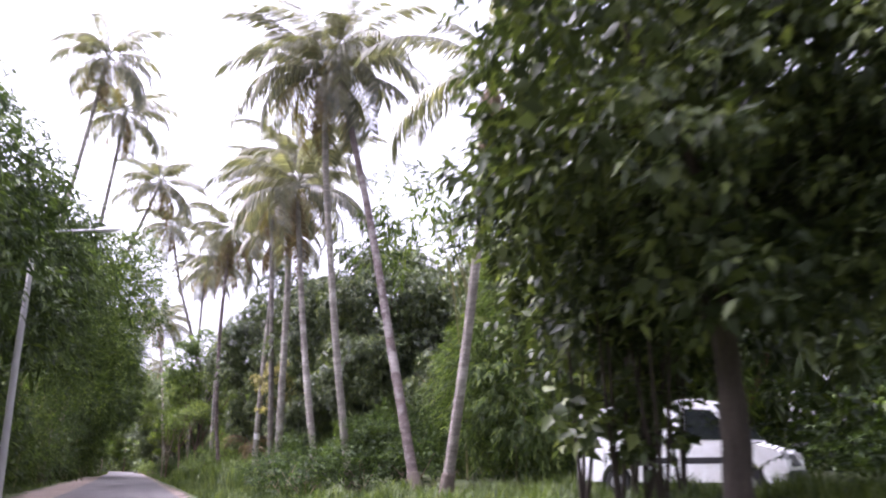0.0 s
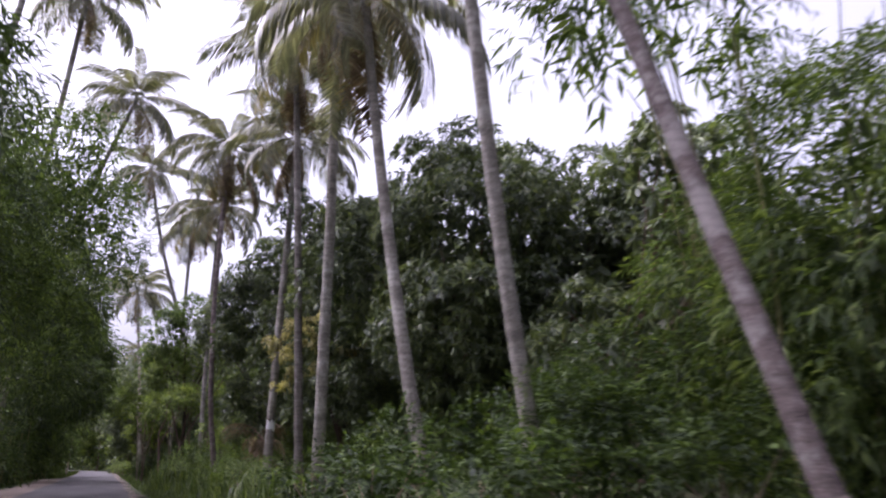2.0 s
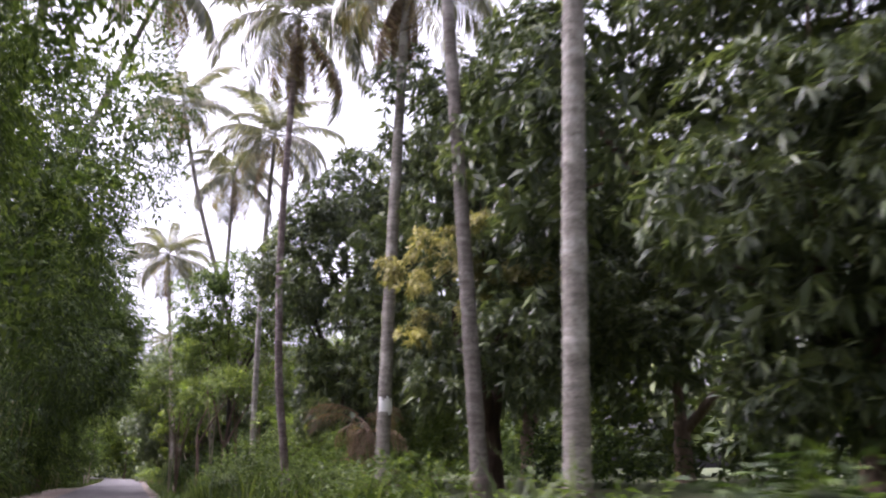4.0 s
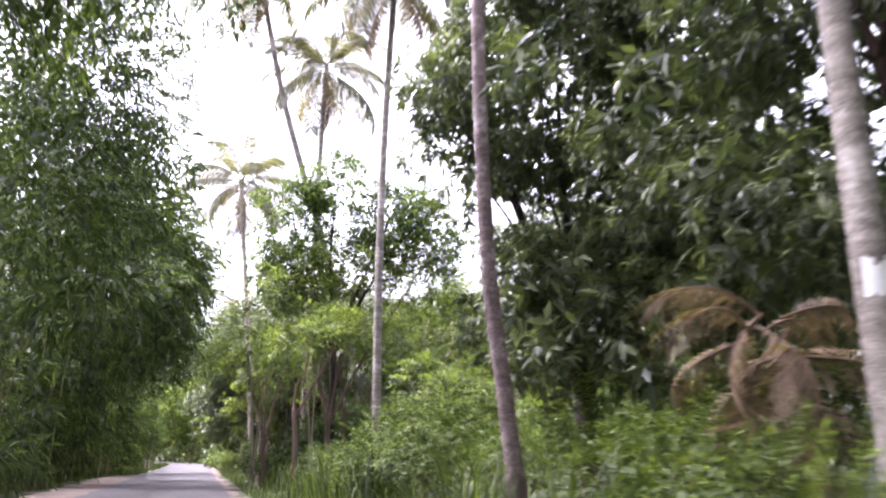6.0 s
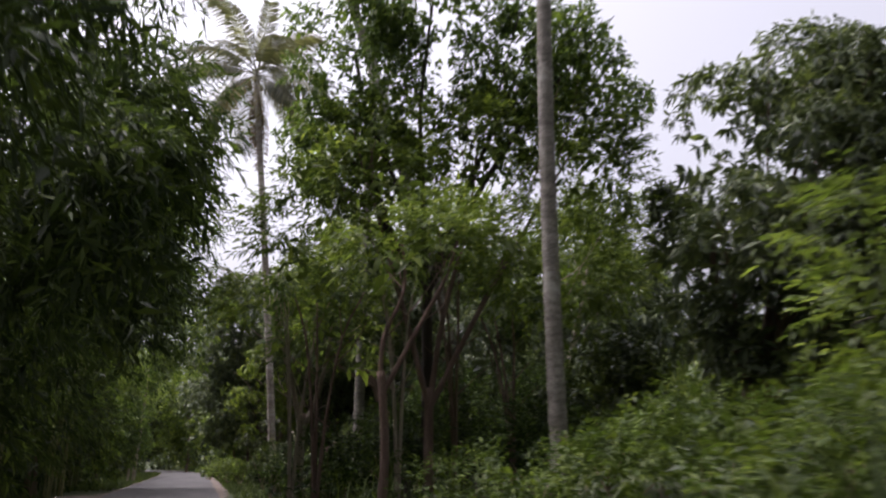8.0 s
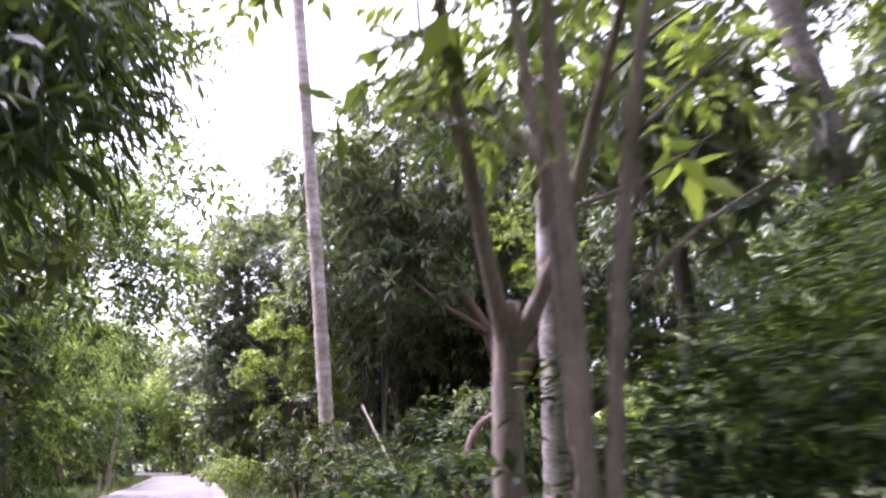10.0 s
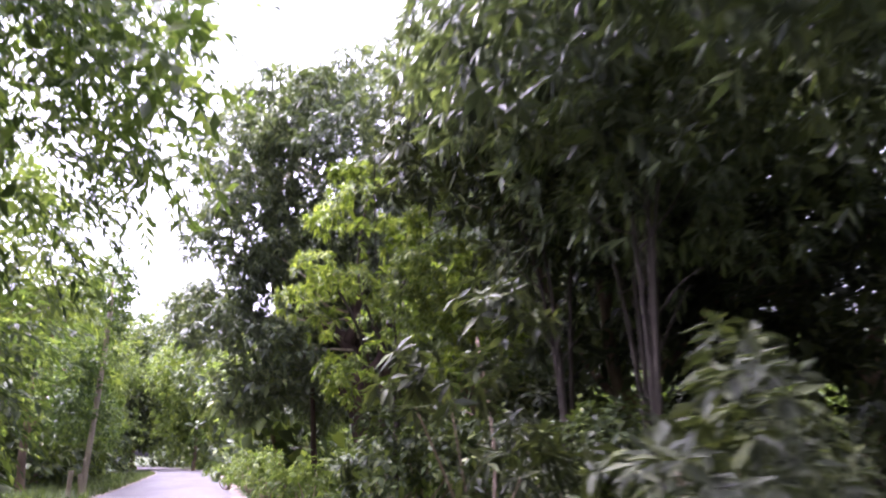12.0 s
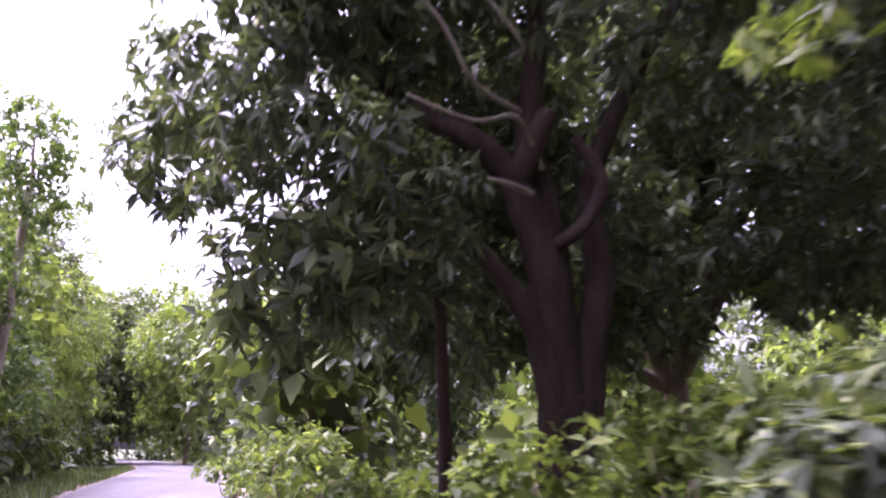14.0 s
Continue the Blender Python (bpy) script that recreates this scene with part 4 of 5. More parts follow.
broad_tree(label="low spreading roadside tree", base=(0.2, 95), lobes=[(-0.7, 94, 5.4, 1.8, 2.0, 1.2), (0.8, 93.6, 4.6, 1.8, 1.8, 1.5)], seed=83, density=22, r0=0.14, fork=2.8, bark=PALE_BARK, **FT)
broad_tree(label="dense small tree by the road", base=(3.8, 98.6), lobes=[(3.2, 98.6, 6.5, 2.2, 2.2, 2.8), (5.5, 98, 6, 3, 3, 4)], seed=84, density=10, coarse=1.3, bark=DARK_BARK, limbs=False, r0=0.14, fork=4.0, name="small_tree", category="tree", style="mango", material=MANGO)
broad_tree(label="feathery light green tree", base=(8.5, 97), lobes=[(8.5, 97, 7.5, 2.6, 2.6, 3.0), (10.5, 99, 8, 3, 3, 3)], seed=85, density=12, r0=0.16, fork=3.0, bark=PALE_BARK, **FT)

# shade on this tree is put into its dark leaf colour
broad_tree(label="small dense tree behind the bushes", base=(4.2, 119.6), lobes=[(3.7, 119.3, 4.8, 2.6, 2.6, 3.0), (3.3, 118.8, 6.4, 1.8, 1.8, 1.8), (1.2, 120.8, 7.4, 2.0, 2.2, 2.2), (6.5, 118, 4.5, 3, 3, 3)], seed=86, density=11, fill=1.5, coarse=1.2, r0=0.16, fork=2.4, name="small_tree", category="tree", style="mango", material=SHADE_TONED_LEAF)

# ---- canopy on the far side of the road ----
k = 0
for y, cx, top, edge in ((12, -9.5, 14, -5.2), (21, -9.5, 13, -4.8), (30, -9.5, 14.5, -4.4), (39, -9.4, 15.0, -4.0), (48, -9.2, 15.2, -3.9), (57, -9.2, 16, -3.9), (66, -9.2, 18, -3.6), (75, -9.4, 16, -3.4), (84, -9.4, 15, -4.2), (93, -9.2, 15, -3.2), (102, -9.8, 14, -3.8)):
    k += 1
    rx = (edge - cx) * 1.1
    lob = [(cx + 0.6, y, top * 0.62, rx, 4.6, top * 0.36), (cx - 0.6, y + 2, top * 0.28, rx * 0.72, 4.4, top * 0.28), (edge - 1.4, y + 1.5, top * 0.72, 2.0, 3.0, top * 0.24), (edge - 1.6, y - 2.5, top * 0.45, 1.8, 2.6, top * 0.2)]
    if y == 75:
        lob.append((-2.3, 73.5, 13.2, 2.1, 2.8, 2.6))
    if y == 66:
        lob += [(-2.4, 64, 11.5, 1.9, 2.6, 2.4), (-2.3, 68, 15.0, 2.0, 2.6, 2.6)]
    if y == 57:
        lob += [(-2.6, 54, 11.0, 1.7, 2.6, 2.6), (-2.9, 54.5, 13.8, 1.7, 2.6, 2.4), (-4.8, 54, 13.0, 2.2, 3.0, 3.2)]
    if y == 57:
        lob += [(-3.6, 61.5, 8.4, 1.9, 2.8, 2.4), (-4.2, 60, 5.6, 1.8, 2.6, 2.0), (-3.9, 66, 9.6, 2.0, 3.0, 2.6)]
    if y in (84, 93):
        lob.append((-4.4 if y == 84 else -3.8, y + 2, 11.5 if y == 84 else 9.5, 1.6, 2.6, 2.4))
    feathery = y in (48, 57, 66, 75)
    # clumps with BAMBOO_DARK carry their shade in the leaf colour
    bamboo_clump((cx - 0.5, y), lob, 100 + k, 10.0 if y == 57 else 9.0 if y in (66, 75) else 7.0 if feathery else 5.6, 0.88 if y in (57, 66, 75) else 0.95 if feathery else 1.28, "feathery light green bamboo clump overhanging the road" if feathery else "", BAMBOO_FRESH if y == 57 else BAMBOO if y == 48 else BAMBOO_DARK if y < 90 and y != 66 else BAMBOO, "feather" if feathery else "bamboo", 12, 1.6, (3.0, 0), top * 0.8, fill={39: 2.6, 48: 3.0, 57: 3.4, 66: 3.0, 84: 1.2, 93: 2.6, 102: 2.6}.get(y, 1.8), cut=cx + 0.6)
bamboo_clump((-8.6, 111), [(-3.3, 110.5, 8.4, 1.6, 2.2, 1.5), (-5.0, 111.5, 9.4, 2.0, 2.4, 2.0), (-3.8, 107.0, 11.0, 1.6, 2.2, 1.6)], 140, 6, 1.1, "feathery light green bamboo clump overhanging the road", BAMBOO_FRESH, "feather", 8, 1.2, (4.0, 0), 11, fill=0.8)
for y, cx, edge, top in ((112, -10.0, -5.6, 12), (120, -9.8, -5.8, 13), (131, -11.6, -8.0, 11.5),  (156, -14.0, -10.4, 12), (164, -13.8, -10.2, 13)):
    k += 1
    rx = (edge - cx) * 1.1
    lob = [(cx + 0.5, y, top * 0.62, rx, 4.4, top * 0.34), (cx - 0.4, y + 1, top * 0.27, rx * 0.8, 4.0, top * 0.27)]
    if y == 120:
        lob += [(-4.5, 118.5, 8.0, 1.6, 2.4, 1.5), (-4.9, 122, 7.8, 1.3, 2.2, 1.7), (-6.3, 121.6, 10.2, 2.0, 2.6, 2.2)]
    if y in (120, 131, 164):
        bamboo_clump((cx - 0.5, y), lob, 100 + k, 6.5, 1.3, "feathery light green bamboo clump overhanging the road", BAMBOO_FRESH if y == 120 else FEATHER, "feather", 10, 1.4, (2.5, 0), top * 0.8, fill=2.4)
    else:
        broad_tree("roadside_tree", "leafy green tree hung with creepers", "tree", (cx, y), lob, 100 + k, 8, "broad", BROAD, 0.25, 3.0, scale=1.15, fill=2.0, coarse=1.5)

broad_tree("roadside_tree", "pale slim tree draped with hanging creepers", "tree", (-9.0, 141.4), [(-8.5, 141.4, 8.4, 1.6, 1.5, 1.3), (-8.2, 141.5, 7.0, 1.0, 1.1, 1.5), (-9.8, 142, 4.6, 1.7, 1.8, 2.6), (-9.0, 143.6, 3.0, 1.5, 1.6, 1.8), (-9.6, 140.0, 3.2, 1.1, 1.3, 1.8), (-8.8, 141.0, 5.2, 1.0, 1.0, 1.5)], 131, 26, "broad", AIRY, 0.12, 7.4, PALE_BARK, 0.75, under=0.9, limb_count=1, lean=(0.5, 0.0), fill=3.0, coarse=1.2)
broad_tree("roadside_tree", "leafy green tree hung with creepers", "tree", (-12.4, 146.5), [(-12.0, 146.5, 7.6, 2.6, 3.0, 3.0), (-11.6, 148, 4.0, 2.2, 3.0, 3.0), (-10.6, 151, 6.2, 1.8, 2.4, 3.2)], 132, 8, "broad", FEATHER, 0.2, 3.0, scale=1.2)

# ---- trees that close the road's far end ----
# every other tree has FEATHER: sun on it is put into paler leaves
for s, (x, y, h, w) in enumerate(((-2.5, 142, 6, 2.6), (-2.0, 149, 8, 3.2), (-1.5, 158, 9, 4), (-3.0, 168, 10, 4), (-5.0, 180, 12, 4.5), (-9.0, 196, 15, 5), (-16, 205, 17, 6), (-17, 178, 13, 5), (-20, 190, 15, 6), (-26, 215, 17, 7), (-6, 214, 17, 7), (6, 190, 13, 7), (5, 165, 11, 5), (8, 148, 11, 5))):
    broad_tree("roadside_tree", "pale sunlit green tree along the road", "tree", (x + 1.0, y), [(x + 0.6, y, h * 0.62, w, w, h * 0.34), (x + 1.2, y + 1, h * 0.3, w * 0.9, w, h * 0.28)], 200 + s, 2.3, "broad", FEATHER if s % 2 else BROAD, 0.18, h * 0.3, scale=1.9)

# ---- bushes and weeds on the verge ----
B = random.Random(5)
spots = [(4.6, 30, 1.5, 2.2), (6.8, 31.5, 1.8, 2.4), (8.6, 33, 2.4, 3.2), (4.3, 34, 1.3, 2.2), (5.6, 36.4, 1.2, 1.8), (9.8, 37.5, 1.8, 3.2), (8.2, 29.5, 1.4, 2.0), (4.4, 40, 1.2, 1.6), (7.0, 41.6, 1.2, 1.0), (4.0, 44.5, 1.0, 1.1), (3.4, 50, 1.1, 1.2), (4.2, 55, 1.4, 1.6), (3.2, 60, 1.1, 1.3),
         (4.6, 63.8, 1.4, 1.6), (2.8, 71.5, 1.6, 2.6), (5.8, 66.0, 1.4, 1.5), (4.4, 75.6, 1.3, 1.9), (3.0, 77.0, 1.2, 1.9), (2.2, 81.5, 1.1, 1.5), (3.6, 82.5, 1.3, 1.9), (5.6, 83.5, 1.6, 2.4), (2.4, 86.5, 1.0, 1.4), (4.8, 88, 1.4, 2.6), (7.5, 82, 1.7, 2.4), (1.0, 90, 1.0, 1.6), (0.2, 98, 1.2, 2.0), (0.6, 103, 1.0, 1.6), (1.9, 105.4, 1.2, 1.5), (3.4, 106.6, 1.4, 3.0), (0.3, 109.5, 1.3, 2.4), (2.6, 108.6, 1.2, 1.5), (4.2, 110.0, 1.4, 1.8), (1.7, 111.2, 1.2, 1.9), (6.4, 108.4, 1.6, 2.0), (3.4, 113.6, 1.4, 1.8), (1.8, 117.0, 1.2, 1.8), (3.6, 124.6, 1.5, 2.0), (5.2, 121.5, 1.6, 2.2), (1.6, 126.0, 1.2, 1.6), (3.8, 128.6, 1.5, 2.0), (6.0, 126.0, 1.6, 2.2), (0.2, 129.2, 1.2, 1.4), (1.8, 128.4, 1.2, 1.6), (-0.6, 132.4, 1.2, 1.5), (2.8, 131.0, 1.3, 1.7), (2.6, 92.6, 1.8, 3.6), (5.2, 92.8, 2.0, 3.8), (7.8, 92.0, 2.0, 4.0), (4.0, 96.0, 2.0, 4.0), (0.9, 93.6, 1.2, 2.6), (-0.2, 105.3, 0.9, 2.5), (6.4, 70.2, 1.6, 2.6), (8.4, 67.4, 1.8, 2.8), (8.8, 75.2, 1.8, 2.4), (10.6, 72.0, 2.0, 2.6), (7.4, 80.0, 1.8, 2.4), (11.0, 78.0, 2.0, 2.8), (5.7, 73.2, 1.3, 1.7), (8.6, 78.6, 1.6, 2.0)]
for s, (x, y, w, h) in enumerate(spots):
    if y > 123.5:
        # the paler leaf colour stands for light on these last bushes
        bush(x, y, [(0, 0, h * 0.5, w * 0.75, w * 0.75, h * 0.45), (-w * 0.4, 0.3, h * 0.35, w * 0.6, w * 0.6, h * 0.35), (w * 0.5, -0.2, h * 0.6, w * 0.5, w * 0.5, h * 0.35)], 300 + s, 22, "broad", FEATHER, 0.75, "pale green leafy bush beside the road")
    elif 100 < y < 120:
        # past y 107 the trees' shade is in the dark leaf colour
        bush(x, y, [(0, 0, h * 0.5, w * 0.75, w * 0.75, h * 0.45), (w * 0.5, 0.4, h * 0.4, w * 0.6, w * 0.6, h * 0.4)], 300 + s, 22, "mango", SHADE_TONED_LEAF if y > 107 else BROAD, 0.6, "dark green bush with long leaves under the trees")
    elif s % 4 == 3 and y > 88:
        bush(x, y, [(0, 0, h * 0.55, w * 0.8, w * 0.8, h * 0.45), (w * 0.5, 0.4, h * 0.4, w * 0.6, w * 0.6, h * 0.4)], 300 + s, 20, "broad", BROAD, 0.9, "broad-leaved dark green bush on the verge")
    else:
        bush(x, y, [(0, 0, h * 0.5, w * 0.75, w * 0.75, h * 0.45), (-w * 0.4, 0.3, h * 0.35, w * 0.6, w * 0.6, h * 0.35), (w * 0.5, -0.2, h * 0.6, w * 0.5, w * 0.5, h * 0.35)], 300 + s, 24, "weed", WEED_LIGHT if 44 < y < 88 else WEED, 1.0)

broad_tree(label="young roadside tree with bright yellow-green leaves", base=(0.3, 122.4), lobes=[(-1.1, 121.9, 4.6, 1.1, 1.2, 1.5), (-0.4, 122.2, 6.6, 1.5, 1.4, 1.6), (0.6, 122.2, 5.0, 1.6, 1.5, 2.0), (-0.5, 121.6, 2.8, 1.0, 1.0, 1.3), (0.5, 125.0, 4.4, 1.0, 1.1, 0.9), (1.8, 121.2, 3.8, 1.5, 1.4, 1.6)], seed=87, density=36, fill=1.0, coarse=1.1, bark=DARK_BARK, limb_count=3, r0=0.06, fork=2.0, name="small_tree", category="tree", style="mango", material=YOUNG, scale=0.62)

broad_tree(label="young tree with bright yellow-green feathery leaves", base=(2.9, 102.9), lobes=[(2.8, 102.8, 5.3, 0.75, 0.75, 0.6), (3.3, 103.0, 4.7, 0.6, 0.6, 0.5)], limbs=False, seed=88, density=50, fill=0.5, coarse=1.1, bark=DARK_BARK, r0=0.05, fork=2.0, name="small_tree", category="tree", style="feather", material=YOUNG, scale=0.8)
bush(0.5, 121.4, [(0, 0, 1.4, 1.3, 1.1, 1.3), (1.3, -0.6, 1.7, 1.3, 1.1, 1.5)], 354, 26, "broad", BROAD, 0.8, "broad-leaved dark green bush on the verge")

broad_tree(label="young light green feathery tree among bushes", base=(5.0, 77.8), lobes=[(4.8, 77.6, 3.3, 1.1, 1.1, 0.8), (5.6, 78.2, 2.8, 1.4, 1.3, 0.9), (4.4, 77.2, 2.0, 1.2, 1.1, 0.8), (6.6, 77.0, 2.4, 1.5, 1.3, 1.1)], seed=90, density=34, fill=0.6, coarse=1.1, bark=DARK_BARK, r0=0.06, fork=1.8, name="small_tree", category="tree", style="feather", material=FEATHER, scale=0.85)
for k, (x, y, h) in enumerate(((2.3, 114.4, 5.2), (3.2, 116.4, 5.8), (2.5, 118.0, 5.6))):
    thin_tree(x, y, h, 430 + k, DARK_BARK, "thin dark stems in the shade of the forked tree", 0)
# large-leaved bushes close to the road's last stretch; the first two have painted-in shade
bush(-0.2, 113.4, [(-0.5, -0.2, 2.1, 0.75, 0.8, 0.5), (0.3, 0.7, 2.9, 0.8, 0.9, 0.6), (0.4, -0.4, 1.3, 0.7, 0.7, 0.6)], 351, 20, "mango", SHADE_TONED_LEAF, 0.75, "big-leaved green bush leaning towards the road", stems=4, fill=0.5, coarse=0.9)
bush(2.5, 119.8, [(0, 0, 1.5, 1.1, 1.3, 1.0), (0.8, 1.0, 2.2, 1.1, 1.1, 0.9), (1.2, -1.0, 1.2, 1.1, 1.1, 0.9)], 352, 24, "mango", SHADE_TONED_LEAF, 0.7, "dark large-leaved bush at the road's edge", stems=8)
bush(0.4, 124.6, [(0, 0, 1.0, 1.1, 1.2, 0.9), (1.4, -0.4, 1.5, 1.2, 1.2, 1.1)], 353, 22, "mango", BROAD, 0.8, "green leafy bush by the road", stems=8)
# past y 125 the brightness comes from FEATHER's paler colour
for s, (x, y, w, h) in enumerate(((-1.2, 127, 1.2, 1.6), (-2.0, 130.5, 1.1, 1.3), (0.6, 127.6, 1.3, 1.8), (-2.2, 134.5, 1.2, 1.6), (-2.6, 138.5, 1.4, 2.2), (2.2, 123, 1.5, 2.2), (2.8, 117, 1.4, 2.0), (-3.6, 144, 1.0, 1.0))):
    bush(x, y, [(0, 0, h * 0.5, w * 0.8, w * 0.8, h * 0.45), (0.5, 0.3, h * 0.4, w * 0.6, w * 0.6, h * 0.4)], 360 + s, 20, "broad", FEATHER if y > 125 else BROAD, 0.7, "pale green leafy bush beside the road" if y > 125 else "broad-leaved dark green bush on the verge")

# ---- woods that close the view all round ----
def far_woods(name, label, spots, seed, density, scale, material, style="broad"):
    rng = np.random.default_rng(seed)
    lobes = []
    for x, y, h, w in spots:
        lobes += [(x, y, h * 0.6, w, w, h * 0.42), (x + rng.uniform(-1, 1), y + rng.uniform(-2, 2), h * 0.25, w, w * 1.1, h * 0.3)]
    ob = leaves(name, rng, lobes, density, style, material, None, (0, 0, 0), scale, fill=0.12 if scale > 2.5 else 0.35, coarse=0.85 if scale > 2.5 else 1.1)
    return tagged(ob, label, "woods", kind="stuff")


W = random.Random(8)
far_woods("far_woods", "distant dark green woods beyond the grove", [(30 + W.uniform(-3, 6), y, W.uniform(9, 13), 6.0) for y in range(-10, 200, 9)], 91, 0.33, 4.2, BROAD)
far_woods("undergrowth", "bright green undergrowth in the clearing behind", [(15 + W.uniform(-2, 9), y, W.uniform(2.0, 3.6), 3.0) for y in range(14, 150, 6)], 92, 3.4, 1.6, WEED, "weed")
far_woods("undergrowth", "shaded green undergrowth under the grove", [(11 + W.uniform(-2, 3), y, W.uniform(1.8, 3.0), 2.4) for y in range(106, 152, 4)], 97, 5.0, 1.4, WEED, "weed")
# backlight in the clearing is given by FEATHER's pale colour
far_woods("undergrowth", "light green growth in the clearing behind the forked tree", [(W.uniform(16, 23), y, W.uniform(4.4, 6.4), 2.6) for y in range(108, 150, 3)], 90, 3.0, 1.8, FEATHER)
# dark leaves added where deep shade lies under the forked tree
far_woods("undergrowth", "dark growth standing in for deep shade under the forked tree", [(5.2 + W.uniform(-0.8, 1.6), y, W.uniform(3.4, 4.6), 1.5) for y in range(112, 124, 2)], 89, 7.0, 1.3, SHADE_TONED_LEAF)
far_woods("undergrowth", "sunlit undergrowth where the road bends away", [(float(road_x(y)) + d + W.uniform(-0.6, 0.6), y, W.uniform(1.6, 3.4), 1.8) for y in range(150, 236, 4) for d in (4.6, 7.5, -6.6)], 96, 2.3, 2.2, BROAD)
# shade at the bamboo's foot is painted by the darker leaf copy
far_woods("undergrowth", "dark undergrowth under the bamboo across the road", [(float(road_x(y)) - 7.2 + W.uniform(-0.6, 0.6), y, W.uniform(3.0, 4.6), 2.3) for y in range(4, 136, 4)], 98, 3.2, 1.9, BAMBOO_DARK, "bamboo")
# added to stop light and sky coming through the bamboo wall
far_woods("far_woods", "added woods behind the bamboo that block light from beyond", [(float(road_x(y)) - 12.5 + W.uniform(-1, 1), y, W.uniform(9, 12), 3.6) for y in range(0, 160, 7)], 99, 1.1, 3.0, BAMBOO)
far_woods("far_woods", "distant woods across the road", [(-22 + W.uniform(-3, 2), y, W.uniform(9, 13), 6.0) for y in range(-10, 215, 10)], 93, 0.3, 4.2, BROAD)
# haze and sun on these woods are put into the pale leaf colour
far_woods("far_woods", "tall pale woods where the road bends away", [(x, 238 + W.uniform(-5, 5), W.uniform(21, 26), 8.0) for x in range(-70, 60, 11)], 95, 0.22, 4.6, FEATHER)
far_woods("far_woods", "distant woods behind the start of the road", [(x, -30 + W.uniform(-3, 3), W.uniform(10, 14), 6.0) for x in range(-20, 36, 9)], 94, 0.25, 4.6, BROAD)

# ---- grass along both verges ----
def grass(name, label, seed, n, x0, x1, y0, y1, h, follow=True):
    rng = np.random.default_rng(seed)
    y = rng.uniform(y0, y1, n)
    x = rng.uniform(x0, x1, n) + (road_x(y) if follow else 0)
    tuft = 0.6 + 0.6 * np.sin(x * 2.1 + np.sin(y)) * np.sin(y * 1.3)
    z = ground_z(x, y) - 0.03
    hh = h * rng.uniform(0.5, 1.2, n) * np.clip(tuft, 0.35, 1.2)
    a = rng.uniform(0, 6.28, n)
    lean = np.stack([np.cos(a), np.sin(a), 0 * a], -1) * (hh * rng.uniform(0.2, 0.7, n))[:, None]
    w = np.stack([-np.sin(a), np.cos(a), 0 * a], -1) * (0.006 + 0.012 * h)
    p = np.stack([x, y, z], -1)
    upv = np.zeros((n, 3))
    upv[:, 2] = hh
    v = np.stack([p - w, p + w, p + lean * 0.4 + upv * 0.65 + w * 0.8, p + lean * 0.4 + upv * 0.65 - w * 0.8, p + lean + upv * 0.9], 1).reshape(-1, 3)
    i = np.arange(n)[:, None] * 5
    ob = part_mesh(name, mesh_from(name, v, [i + [0, 1, 2, 3], i + [3, 2, 4]]), GRASS, smooth=False)
    return tagged(ob, label, "grass", kind="stuff")


grass("verge_grass", "long green grass on the verge under the palms", 71, 16000, 3.2, 7.5, 12, 60, 0.45)
grass("verge_grass", "green grass and weeds along the verge", 72, 8500, 3.0, 5.5, 60, 165, 0.4)
grass("verge_grass", "short green grass along the far verge", 73, 9000, -6.5, -4.4, 20, 175, 0.3)
grass("verge_grass", "long green grass round the parked van", 75, 15000, 7.0, 16.0, 11, 27, 0.6)
grass("verge_grass", "bright green grass along the far verge", 78, 8000, -5.6, -2.3, 118, 185, 0.4)
grass("reeds", "long arching grass blades among the bushes", 74, 2500, 4.2, 6.8, 40, 96, 1.4)

grass("reeds", "tall bright grass blades at the road's edge", 76, 150, 1.0, 2.4, 71.5, 75.5, 1.5, False)
grass("reeds", "tall bright grass blades beside the bushes", 77, 130, 2.0, 3.6, 76.0, 79.5, 1.6, False)

